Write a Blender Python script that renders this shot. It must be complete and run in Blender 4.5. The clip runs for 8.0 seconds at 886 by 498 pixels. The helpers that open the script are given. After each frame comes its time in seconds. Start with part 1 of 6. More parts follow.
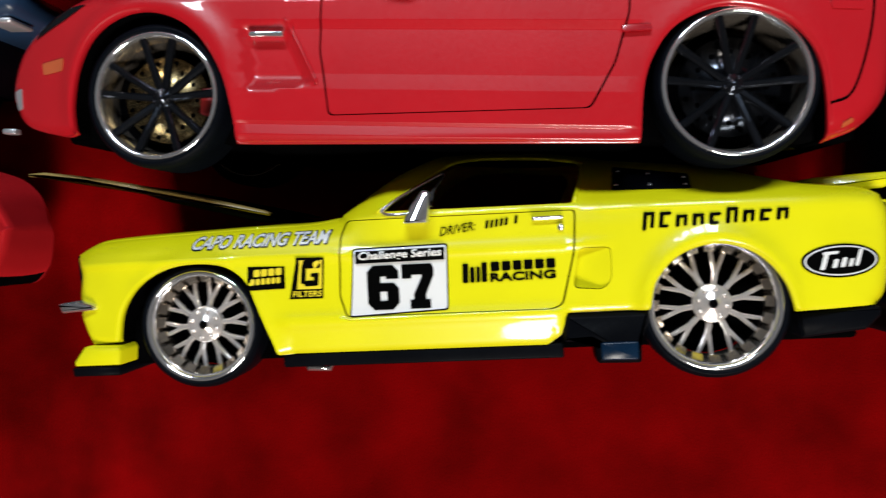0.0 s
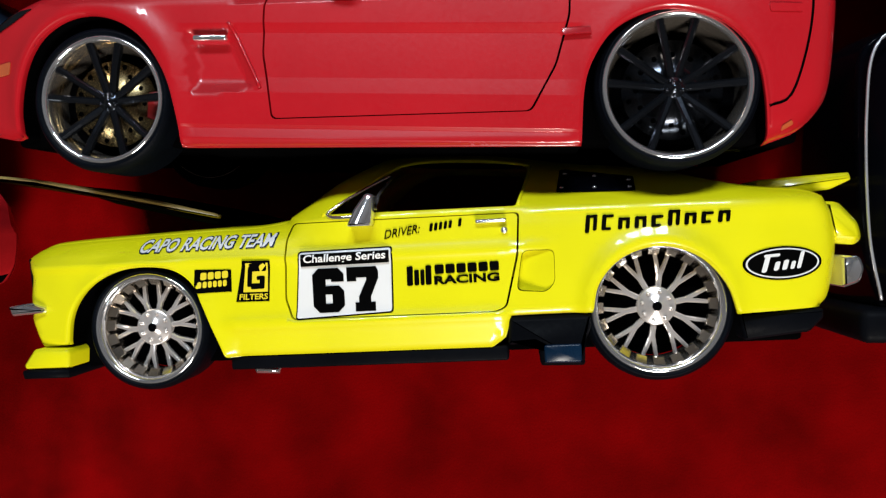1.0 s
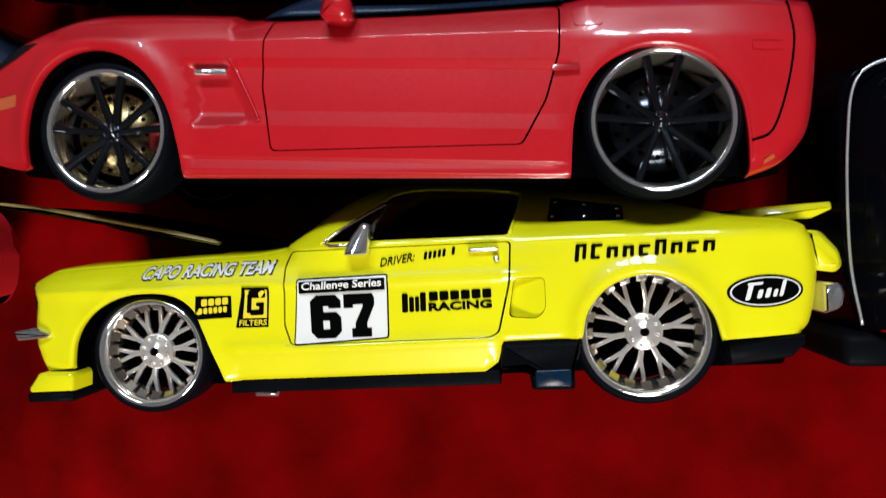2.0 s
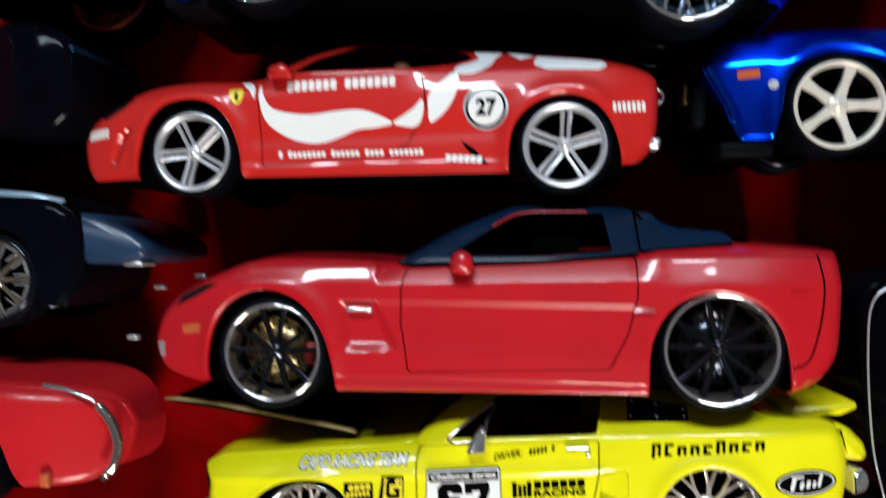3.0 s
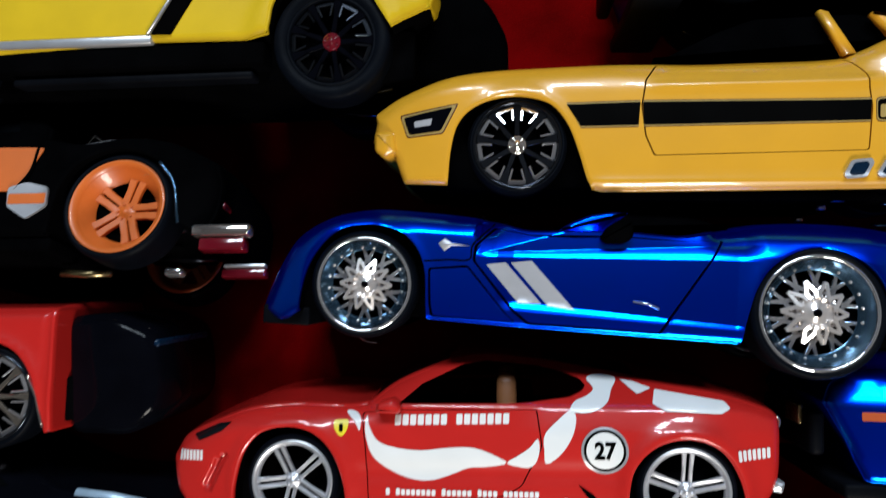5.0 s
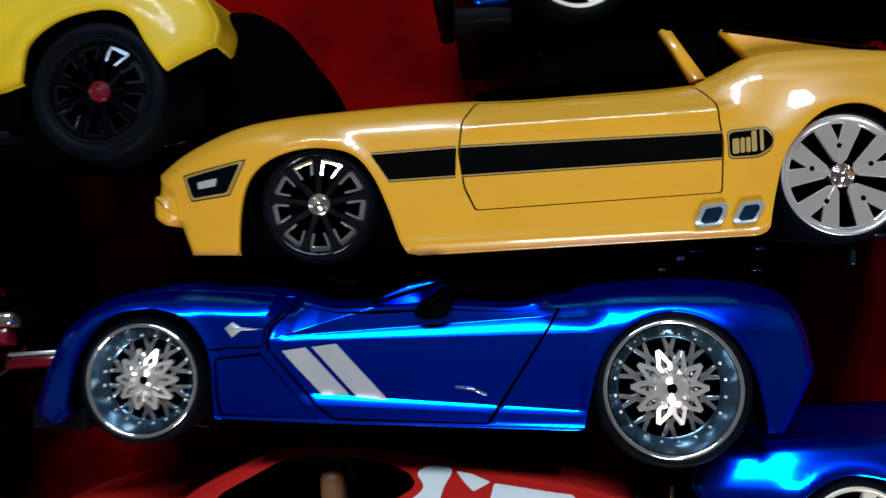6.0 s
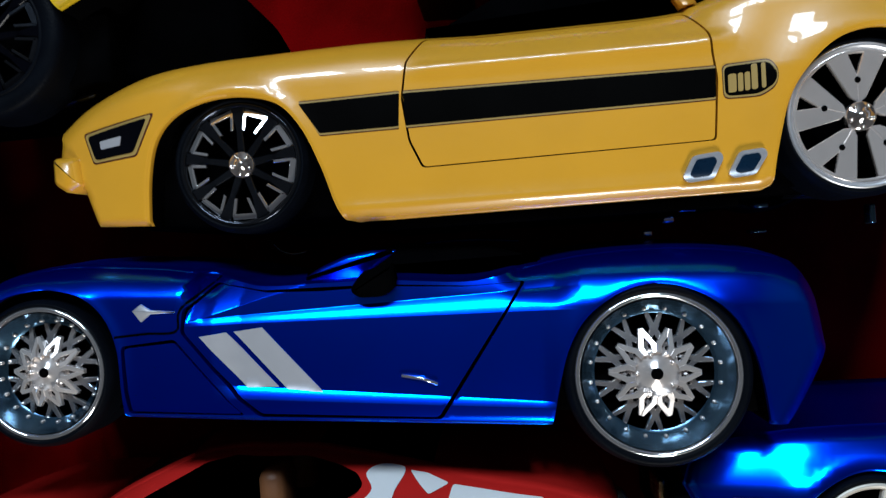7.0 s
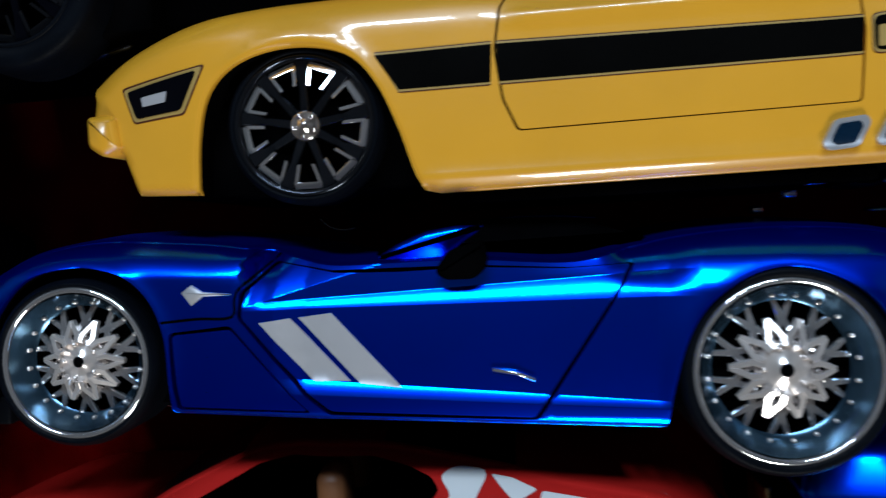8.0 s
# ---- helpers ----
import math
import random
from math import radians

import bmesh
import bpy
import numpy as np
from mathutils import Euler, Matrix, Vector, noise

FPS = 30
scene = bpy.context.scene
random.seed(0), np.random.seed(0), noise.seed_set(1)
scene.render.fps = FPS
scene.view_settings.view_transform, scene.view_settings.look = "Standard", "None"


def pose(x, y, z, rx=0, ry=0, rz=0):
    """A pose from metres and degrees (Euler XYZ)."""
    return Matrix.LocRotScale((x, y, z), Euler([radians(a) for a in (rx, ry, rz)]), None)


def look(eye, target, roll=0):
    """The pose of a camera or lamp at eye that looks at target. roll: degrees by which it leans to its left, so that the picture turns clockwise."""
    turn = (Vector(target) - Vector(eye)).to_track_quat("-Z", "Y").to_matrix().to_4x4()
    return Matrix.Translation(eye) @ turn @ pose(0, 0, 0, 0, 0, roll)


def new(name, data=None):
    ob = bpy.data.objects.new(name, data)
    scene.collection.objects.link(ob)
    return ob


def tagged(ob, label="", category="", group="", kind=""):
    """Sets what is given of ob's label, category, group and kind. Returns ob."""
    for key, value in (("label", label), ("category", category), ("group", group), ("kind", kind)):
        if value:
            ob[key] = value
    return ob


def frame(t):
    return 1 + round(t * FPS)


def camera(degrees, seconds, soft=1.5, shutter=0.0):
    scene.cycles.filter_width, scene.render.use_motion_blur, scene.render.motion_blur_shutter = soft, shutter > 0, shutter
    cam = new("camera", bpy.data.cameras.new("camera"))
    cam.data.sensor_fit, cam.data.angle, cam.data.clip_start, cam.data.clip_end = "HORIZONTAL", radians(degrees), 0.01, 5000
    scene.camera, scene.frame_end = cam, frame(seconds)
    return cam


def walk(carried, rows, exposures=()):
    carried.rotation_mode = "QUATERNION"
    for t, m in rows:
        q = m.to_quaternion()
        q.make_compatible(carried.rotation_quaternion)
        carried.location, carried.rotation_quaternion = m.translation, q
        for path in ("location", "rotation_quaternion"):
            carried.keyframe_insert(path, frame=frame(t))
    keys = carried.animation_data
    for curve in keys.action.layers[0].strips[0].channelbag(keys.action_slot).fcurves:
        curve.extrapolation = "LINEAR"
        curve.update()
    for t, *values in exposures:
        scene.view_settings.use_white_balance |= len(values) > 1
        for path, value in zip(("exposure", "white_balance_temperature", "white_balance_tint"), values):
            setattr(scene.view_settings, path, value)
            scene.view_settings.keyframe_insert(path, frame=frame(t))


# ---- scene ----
cam = camera(61.7, 8.0, soft=1.3, shutter=0.5)
# The cars lie on their sides on a cloth: the rows are written with y along the view, and turned to look down.
PATH = [
    (0, (0.00656, -0.23236, 0.00233), (-0.01292, -0.03335, -0.00179), -0.97),
    (0.2, (0.01140, -0.23200, 0.00190), (-0.00622, -0.03301, -0.00174), -0.87),
    (0.5, (0.01705, -0.23170, 0.00156), (-0.00283, -0.03274, -0.00261), -0.79),
    (1, (0.01930, -0.23145, 0.00320), (-0.00104, -0.03255, -0.00149), -1.06),
    (1.2, (0.01912, -0.23070, 0.00331), (-0.00043, -0.03173, -0.00201), -1.06),
    (2.3, (0.02085, -0.24481, 0.01477), (0.00136, -0.04577, 0.01280), -1.15),
    (2.5, (0.01224, -0.25838, 0.02147), (-0.00692, -0.05933, 0.02528), -1.50),
    (2.7, (0.01007, -0.26711, 0.03496), (-0.01231, -0.06837, 0.03577), -1.59),
    (3, (0.00051, -0.28001, 0.06040), (-0.02121, -0.08120, 0.06148), -1.89),
    (3.2, (-0.00690, -0.28560, 0.07490), (-0.02434, -0.08666, 0.07516), -1.79),
    (3.5, (-0.01531, -0.28824, 0.09018), (-0.03442, -0.08920, 0.09446), -1.59),
    (3.8, (-0.02330, -0.28360, 0.10052), (-0.04709, -0.08503, 0.10278), -1.44),
    (4, (-0.03252, -0.28512, 0.11038), (-0.05340, -0.08623, 0.11364), -0.98),
    (4.2, (-0.03623, -0.28642, 0.11880), (-0.05636, -0.08750, 0.12396), -0.71),
    (5.3, (-0.02758, -0.26967, 0.15285), (-0.04506, -0.07086, 0.16592), -2.17),
    (5.5, (-0.00956, -0.26283, 0.15348), (-0.02934, -0.06448, 0.16979), -2.57),
    (5.7, (0.00380, -0.25520, 0.15820), (-0.01450, -0.05648, 0.17494), -3.37),
    (6, (0.00991, -0.24265, 0.16492), (-0.00239, -0.04328, 0.17488), -4.78),
    (6.2, (0.01480, -0.23420, 0.16480), (0.00190, -0.03478, 0.17570), -5.48),
    (6.5, (0.02065, -0.22367, 0.16460), (0.00608, -0.02432, 0.17134), -5.92),
    (7, (0.02147, -0.21537, 0.16462), (0.00560, -0.01600, 0.16581), -5.85),
    (7.5, (0.02097, -0.20644, 0.16562), (0.00342, -0.00727, 0.16121), -5.37),
    (7.7, (0.01690, -0.20280, 0.16570), (-0.00320, -0.00358, 0.16066), -5.33),
    (8, (0.00275, -0.19759, 0.16575), (-0.01265, 0.00177, 0.16126), -5.31),
]
walk(cam, [(t, pose(0, 0, 0, -90) @ look(eye, target, roll)) for t, eye, target, roll in PATH],
     [(0, 0.12, 6450, 10), (4, 0.20, 6350, 9), (5.5, 0.05, 6150, 8), (8, -0.24, 5800, 6)])

# ---- light ----
world = bpy.data.worlds.new("world")
scene.world = world
world.use_nodes = True
world.node_tree.nodes["Background"].inputs["Color"].default_value = (0.8, 0.9, 1.0, 1)
world.node_tree.nodes["Background"].inputs["Strength"].default_value = 0.05


def area_lamp(name, eye, target, w, h, watts, colour):
    data = bpy.data.lights.new(name, "AREA")
    data.shape, data.size, data.size_y, data.energy, data.color = "RECTANGLE", w, h, watts, colour
    ob = new(name, data)
    ob.matrix_basis = look(eye, target)
    return ob


# four equal window panes in a row, high on the north side
PANES = (-0.53, -0.18, 0.17, 0.52)
for pane_x in PANES:
    area_lamp("window_light", (pane_x, 1.70, 1.72), (0.5 * pane_x, 0.1, 0.0), 0.27, 0.31, 12.5, (0.78, 0.89, 1.0))
area_lamp("room_light", (0.17, -0.78, 0.68), (0.0, 0.0, 0.0), 0.30, 0.30, 11.4, (1.0, 0.93, 0.84))

# ---- materials ----
def shader(name):
    m = bpy.data.materials.new(name)
    m.use_nodes = True
    return m, m.node_tree.nodes, m.node_tree.links, m.node_tree.nodes["Principled BSDF"]


def speckle(nodes, links, scale, detail=4.0):
    coord = nodes.new("ShaderNodeTexCoord")
    tex = nodes.new("ShaderNodeTexNoise")
    tex.inputs["Scale"].default_value, tex.inputs["Detail"].default_value = scale, detail
    links.new(coord.outputs["Object"], tex.inputs["Vector"])
    return tex


def ramp(nodes, links, source, low, high, a=0.35, b=0.65):
    r = nodes.new("ShaderNodeValToRGB")
    r.color_ramp.elements[0].position, r.color_ramp.elements[1].position = a, b
    r.color_ramp.elements[0].color, r.color_ramp.elements[1].color = (*low, 1), (*high, 1)
    links.new(source, r.inputs["Fac"])
    return r


def relief(nodes, links, source, bsdf, strength, distance):
    b = nodes.new("ShaderNodeBump")
    b.inputs["Strength"].default_value, b.inputs["Distance"].default_value = strength, distance
    links.new(source, b.inputs["Height"])
    links.new(b.outputs["Normal"], bsdf.inputs["Normal"])


def surface(name, colour, rough=0.4, metal=0.0, coat=0.0, vary=0.12, scale=60.0, bump=0.0, spec=0.5, gloss=0.22):
    """A plain surface: colour drifting at two scales, uneven gloss and a fine relief."""
    m, nodes, links, bsdf = shader(name)
    big, fine = speckle(nodes, links, scale), speckle(nodes, links, scale * 18, 2.0)
    low = tuple(c * (1 - vary) for c in colour)
    high = tuple(min(1.0, c * (1 + vary)) for c in colour)
    links.new(ramp(nodes, links, big.outputs["Fac"], low, high).outputs["Color"], bsdf.inputs["Base Color"])
    g = nodes.new("ShaderNodeMapRange")
    g.inputs["To Min"].default_value, g.inputs["To Max"].default_value = rough * (1 - gloss), rough * (1 + gloss)
    links.new(fine.outputs["Fac"], g.inputs["Value"])
    links.new(g.outputs["Result"], bsdf.inputs["Roughness"])
    bsdf.inputs["Metallic"].default_value = metal
    bsdf.inputs["Coat Weight"].default_value = coat
    bsdf.inputs["Coat Roughness"].default_value = 0.04
    bsdf.inputs["Specular IOR Level"].default_value = spec
    if bump:
        relief(nodes, links, fine.outputs["Fac"], bsdf, bump, 0.0003)
    return m


YELLOW = surface("yellow_enamel", (0.70, 0.655, 0.004), 0.35, coat=0.6, vary=0.03, bump=0.03, spec=0.2)
RED = surface("red_enamel", (0.42, 0.006, 0.012), 0.35, coat=0.75, vary=0.04, bump=0.03, spec=0.36)
SCARLET = surface("scarlet_enamel", (0.47, 0.015, 0.012), 0.35, coat=0.8, vary=0.04, bump=0.03, spec=0.2)
CRIMSON = surface("crimson_enamel", (0.42, 0.010, 0.014), 0.36, coat=0.25, vary=0.05, bump=0.03, spec=0.2)
CANDY = surface("candy_blue", (0.0, 0.006, 0.95), 0.28, metal=0.95, coat=0.0, vary=0.03, gloss=0.04)


def pearl_layer(m, weight, colour, rough):
    """A thin cyan pearl layer over the paint, which shows in the highlights."""
    nodes, links = m.node_tree.nodes, m.node_tree.links
    pearl = nodes.new("ShaderNodeBsdfAnisotropic")
    pearl.inputs["Color"].default_value, pearl.inputs["Roughness"].default_value = (*colour, 1), rough
    mix = nodes.new("ShaderNodeMixShader")
    mix.inputs[0].default_value = weight
    links.new(nodes["Principled BSDF"].outputs[0], mix.inputs[1])
    links.new(pearl.outputs[0], mix.inputs[2])
    links.new(mix.outputs[0], nodes["Material Output"].inputs["Surface"])


pearl_layer(CANDY, 0.20, (0.02, 0.75, 1.0), 0.17)
OCHRE = surface("amber_enamel", (0.66, 0.325, 0.018), 0.33, coat=0.7, vary=0.03, bump=0.02, spec=0.5)
GOLD_PAINT = surface("golden_yellow_enamel", (0.60, 0.40, 0.010), 0.42, coat=0.15, vary=0.05, bump=0.03, spec=0.2)
BLACK_PAINT = surface("black_enamel", (0.0016, 0.0018, 0.0032), 0.1, coat=0.0, vary=0.2, spec=0.05)
NAVY = surface("blue_black_plastic", (0.003, 0.014, 0.034), 0.28, coat=0.0, spec=0.2, vary=0.15)
ORANGE = surface("orange_enamel", (0.58, 0.125, 0.018), 0.4, coat=0.3, vary=0.06, bump=0.04)
WHITE = surface("white_print", (0.72, 0.72, 0.70), 0.4, coat=0.3, vary=0.03)
INK = surface("black_print", (0.0015, 0.0015, 0.0015), 0.4, coat=0.0, spec=0.015, vary=0.2)
SILVER_PRINT = surface("silver_print", (0.42, 0.42, 0.44), 0.4, metal=0.3, vary=0.06)
BROWN_PRINT = surface("dark_brown_print", (0.06, 0.014, 0.006), 0.4, vary=0.1)
# Gold print; the bonnet edge also uses it for yellow in shade.
GOLD_PRINT_SHADE = surface("tarnished_gold_print", (0.34, 0.23, 0.065), 0.4, vary=0.08)
YELLOW_PRINT = surface("yellow_print", (0.75, 0.60, 0.02), 0.4, vary=0.04)
RUBBER = surface("tyre_rubber", (0.0018, 0.0026, 0.0045), 0.5, spec=0.04, vary=0.2, bump=0.25, scale=120)
PLASTIC = surface("black_plastic", (0.0024, 0.0028, 0.004), 0.5, spec=0.03, vary=0.25, bump=0.15)
CHASSIS = surface("dull_black_chassis", (0.0011, 0.0011, 0.0013), 0.8, spec=0.0, vary=0.3, bump=0.2)
CHROME = surface("chrome", (0.86, 0.86, 0.88), 0.10, metal=0.9, vary=0.06, scale=90)
WARM_CHROME = surface("warm_chrome", (0.88, 0.82, 0.78), 0.09, metal=0.95, vary=0.08, scale=90)
SATIN = surface("satin_alloy", (0.66, 0.67, 0.70), 0.34, metal=0.75, vary=0.06, scale=90)
PALE_ALLOY = surface("pale_alloy", (0.86, 0.80, 0.76), 0.18, metal=0.72, vary=0.06, scale=90)
CREAM_ALLOY = surface("cream_alloy", (0.62, 0.58, 0.50), 0.4, metal=0.25, vary=0.06)
BLACK_CHROME = surface("black_chrome", (0.035, 0.04, 0.05), 0.14, metal=0.9, vary=0.1, scale=90)
SMOKED_CHROME = surface("smoked_chrome", (0.58, 0.51, 0.43), 0.12, metal=0.93, vary=0.15, scale=90)
DISC = surface("brass_disc", (0.36, 0.27, 0.13), 0.26, metal=0.95, vary=0.1, scale=150)
DISH = surface("blue_black_chrome", (0.055, 0.11, 0.17), 0.2, metal=0.88, vary=0.1, scale=90)
CALIPER = surface("red_caliper", (0.22, 0.012, 0.012), 0.4, vary=0.1)
AMBER = surface("amber_lens", (0.45, 0.09, 0.03), 0.2, coat=0.5, vary=0.08)
RUBY = surface("ruby_lens", (0.11, 0.004, 0.01), 0.15, coat=0.8, vary=0.1)
TAN = surface("tan_leather", (0.22, 0.085, 0.03), 0.5, vary=0.12, bump=0.2)


def tinted_glass():
    m, nodes, links, bsdf = shader("smoked_glass")
    bsdf.inputs["Base Color"].default_value = (0.01, 0.012, 0.015, 1)
    bsdf.inputs["Roughness"].default_value = 0.03
    bsdf.inputs["Transmission Weight"].default_value = 0.85
    bsdf.inputs["IOR"].default_value = 1.2
    bsdf.inputs["Specular IOR Level"].default_value = 0.1
    return m


GLASS = tinted_glass()


def velvet():
    m, nodes, links, bsdf = shader("red_velvet")
    big, mid, fine = speckle(nodes, links, 9, 3.0), speckle(nodes, links, 42, 3.0), speckle(nodes, links, 1600, 2.0)
    both = nodes.new("ShaderNodeMath")
    both.operation = "ADD"
    links.new(big.outputs["Fac"], both.inputs[0])
    links.new(mid.outputs["Fac"], both.inputs[1])
    half = nodes.new("ShaderNodeMath")
    half.operation = "MULTIPLY"
    half.inputs[1].default_value = 0.5
    links.new(both.outputs[0], half.inputs[0])
    pile = ramp(nodes, links, half.outputs[0], (0.07, 0.0, 0.0), (0.22, 0.0004, 0.001), 0.34, 0.66)
    links.new(pile.outputs["Color"], bsdf.inputs["Base Color"])
    bsdf.inputs["Roughness"].default_value = 0.9
    bsdf.inputs["Specular IOR Level"].default_value = 0.02
    bsdf.inputs["Sheen Weight"].default_value = 0.05
    bsdf.inputs["Sheen Tint"].default_value = (1.0, 0.1, 0.1, 1)
    relief(nodes, links, fine.outputs["Fac"], bsdf, 0.3, 0.0005)
    return m


VELVET = velvet()
PLASTER = surface("wall_plaster", (0.14, 0.125, 0.11), 0.8, vary=0.08, scale=3)
CEILING = surface("ceiling_paint", (0.15, 0.14, 0.125), 0.85, vary=0.06, scale=3)

# ---- mesh helpers (millimetres in, metres out) ----
MM = 0.001


def part(name, verts, faces, mats, parent=None, label="", index=None, normals=None, at=None, smooth=True):
    me = bpy.data.meshes.new(name)
    me.from_pydata([(x * MM, y * MM, z * MM) for x, y, z in verts], [], faces)
    for m in mats if isinstance(mats, (list, tuple)) else [mats]:
        me.materials.append(m)
    if index is not None:
        me.polygons.foreach_set("material_index", index)
    me.polygons.foreach_set("use_smooth", [smooth] * len(me.polygons))
    me.update()
    if normals is not None:
        me.normals_split_custom_set_from_vertices([tuple(n) for n in normals])
    ob = new(name, me)
    if parent is not None:
        ob.parent = parent
    if at is not None:
        ob.matrix_basis = at
    if label:
        tagged(ob, label)
    return ob


def again(ob, parent, at):
    """The same mesh once more under a parent."""
    o = new(ob.name.split(".")[0], ob.data)
    o.parent, o.matrix_basis = parent, at
    if "label" in ob:
        o["label"] = ob["label"]
    return o


def mm_pose(x, y, z, rx=0, ry=0, rz=0):
    return pose(x * MM, y * MM, z * MM, rx, ry, rz)


def pts(text):
    return np.array([[float(c) for c in p.split(",")] for p in text.split()])


def spline(p, step=1.0, closed=False):
    """Points along a smooth curve through p (Catmull-Rom)."""
    p = np.asarray(p, float)
    n = len(p)
    out = []
    for i in range(n if closed else n - 1):
        a, b = p[i], p[(i + 1) % n]
        z = p[(i - 1) % n] if closed or i > 0 else 2 * a - b
        c = p[(i + 2) % n] if closed or i + 2 < n else 2 * b - a
        k = max(1, int(math.ceil(np.hypot(*(b - a)) / step)))
        for j in range(k):
            t = j / k
            out.append(0.5 * (2 * a + (b - z) * t + (2 * z - 5 * a + 4 * b - c) * t * t + (3 * a - z - 3 * b + c) * t ** 3))
    if not closed:
        out.append(p[-1])
    return np.array(out)


def straight(p, step=1.0, closed=True):
    p = np.asarray(p, float)
    out = []
    n = len(p)
    for i in range(n if closed else n - 1):
        a, b = p[i], p[(i + 1) % n]
        k = max(1, int(math.ceil(np.hypot(*(b - a)) / step)))
        out += [a + (b - a) * j / k for j in range(k)]
    if not closed:
        out.append(p[-1])
    return np.array(out)


def rounded(p, r, n=4):
    """A closed polygon with its corners rounded."""
    p = np.asarray(p, float)
    out = []
    for i in range(len(p)):
        a, b, c = p[i - 1], p[i], p[(i + 1) % len(p)]
        da, dc = a - b, c - b
        la, lc = np.hypot(*da), np.hypot(*dc)
        q = min(r, la * 0.45, lc * 0.45)
        s, e = b + da / la * q, b + dc / lc * q
        for j in range(n + 1):
            t = j / n
            out.append((1 - t) ** 2 * s + 2 * t * (1 - t) * b + t * t * e)
    return np.array(out)


def inside(q, loop):
    x, y = q[:, 0:1], q[:, 1:2]
    a, b = loop, np.roll(loop, -1, axis=0)
    cross = ((a[:, 1] > y) != (b[:, 1] > y)) & (x < (b[:, 0] - a[:, 0]) * (y - a[:, 1]) / (b[:, 1] - a[:, 1] + 1e-12) + a[:, 0])
    return cross.sum(1) % 2 == 1


def reach(q, line, closed=False):
    """How far each point lies from a line of points."""
    a = line if closed else line[:-1]
    b = np.roll(line, -1, axis=0) if closed else line[1:]
    d = b - a
    ll = (d ** 2).sum(1) + 1e-12
    best = np.full(len(q), 1e9)
    for k in range(0, len(q), 4000):
        w = q[k:k + 4000, None, :] - a[None]
        t = np.clip((w * d).sum(2) / ll, 0, 1)
        best[k:k + 4000] = np.sqrt(((w - t[..., None] * d) ** 2).sum(2)).min(1)
    return best


def sheet(loops, grid, rims=(0.35, 0.9), creases=()):
    """Triangles over an outline with holes: points, triangles."""
    from mathutils.geometry import delaunay_2d_cdt
    points, edges = [], []
    for loop in loops:
        n0 = len(points)
        points += [tuple(p) for p in loop]
        edges += [(n0 + i, n0 + (i + 1) % len(loop)) for i in range(len(loop))]
    lo, hi = loops[0].min(0), loops[0].max(0)
    gx, gy = np.arange(lo[0] + grid / 2, hi[0], grid), np.arange(lo[1] + grid / 2, hi[1], grid)
    q = np.array([(x + (grid / 2 if j % 2 else 0), y) for j, y in enumerate(gy) for x in gx]) if len(gx) and len(gy) else np.zeros((0, 2))
    far = max(rims) if len(rims) else 0.2

    def keep(q, gap):
        if not len(q):
            return q
        ok = inside(q, loops[0])
        for h in loops[1:]:
            ok &= ~inside(q, h)
        q = q[ok]
        for h in loops:
            q = q[reach(q, h, True) > gap] if len(q) else q
        return q
    rows = []
    for a, z in creases:
        a, z = np.array(a, float), np.array(z, float)
        n = max(2, int(np.hypot(*(z - a)) / 0.7))
        line = a + (z - a) * np.linspace(0, 1, n)[:, None]
        off = np.array([-(z - a)[1], (z - a)[0]]) / np.hypot(*(z - a)) * 0.12
        rows += [line + off, line - off]
        q = q[reach(q, line) > 0.42] if len(q) else q
    points += [tuple(p) for p in keep(q, far + 0.4 * grid)]
    for line in rows:
        points += [tuple(p) for p in keep(line, 0.2)]
    for d in rims:
        for loop in loops:
            t = np.roll(loop, -1, 0) - np.roll(loop, 1, 0)
            t /= np.hypot(t[:, 0], t[:, 1])[:, None] + 1e-9
            n = np.stack([-t[:, 1], t[:, 0]], 1) * d
            points += [tuple(p) for p in keep(np.concatenate([loop + n, loop - n])[::1], d * 0.93)]
    res = delaunay_2d_cdt([Vector(p) for p in points], edges, [], 0, 1e-5)
    v, f = np.array([tuple(p) for p in res[0]]), np.array([tuple(t) for t in res[2]])
    c = v[f].mean(1)
    ok = inside(c, loops[0])
    for h in loops[1:]:
        ok &= ~inside(c, h)
    f = f[ok]
    a, b, d = v[f[:, 0]], v[f[:, 1]], v[f[:, 2]]
    area = (b[:, 0] - a[:, 0]) * (d[:, 1] - a[:, 1]) - (b[:, 1] - a[:, 1]) * (d[:, 0] - a[:, 0])
    f[area < 0] = f[area < 0][:, ::-1]
    f = f[np.abs(area) > 1e-7]
    return v, f


def rim_edges(f):
    """The edges of triangles that have no neighbour, in the triangles' sense."""
    seen = {}
    for a, b, c in f:
        for e in ((a, b), (b, c), (c, a)):
            seen[e] = 1
    return [e for e in seen if (e[1], e[0]) not in seen]


def slope(height, v, d=0.05):
    gx = (height(v + (d, 0)) - height(v - (d, 0))) / (2 * d)
    gy = (height(v + (0, d)) - height(v - (0, d))) / (2 * d)
    n = np.stack([-gx, -gy, np.ones(len(v))], 1)
    return n / np.linalg.norm(n, axis=1)[:, None]


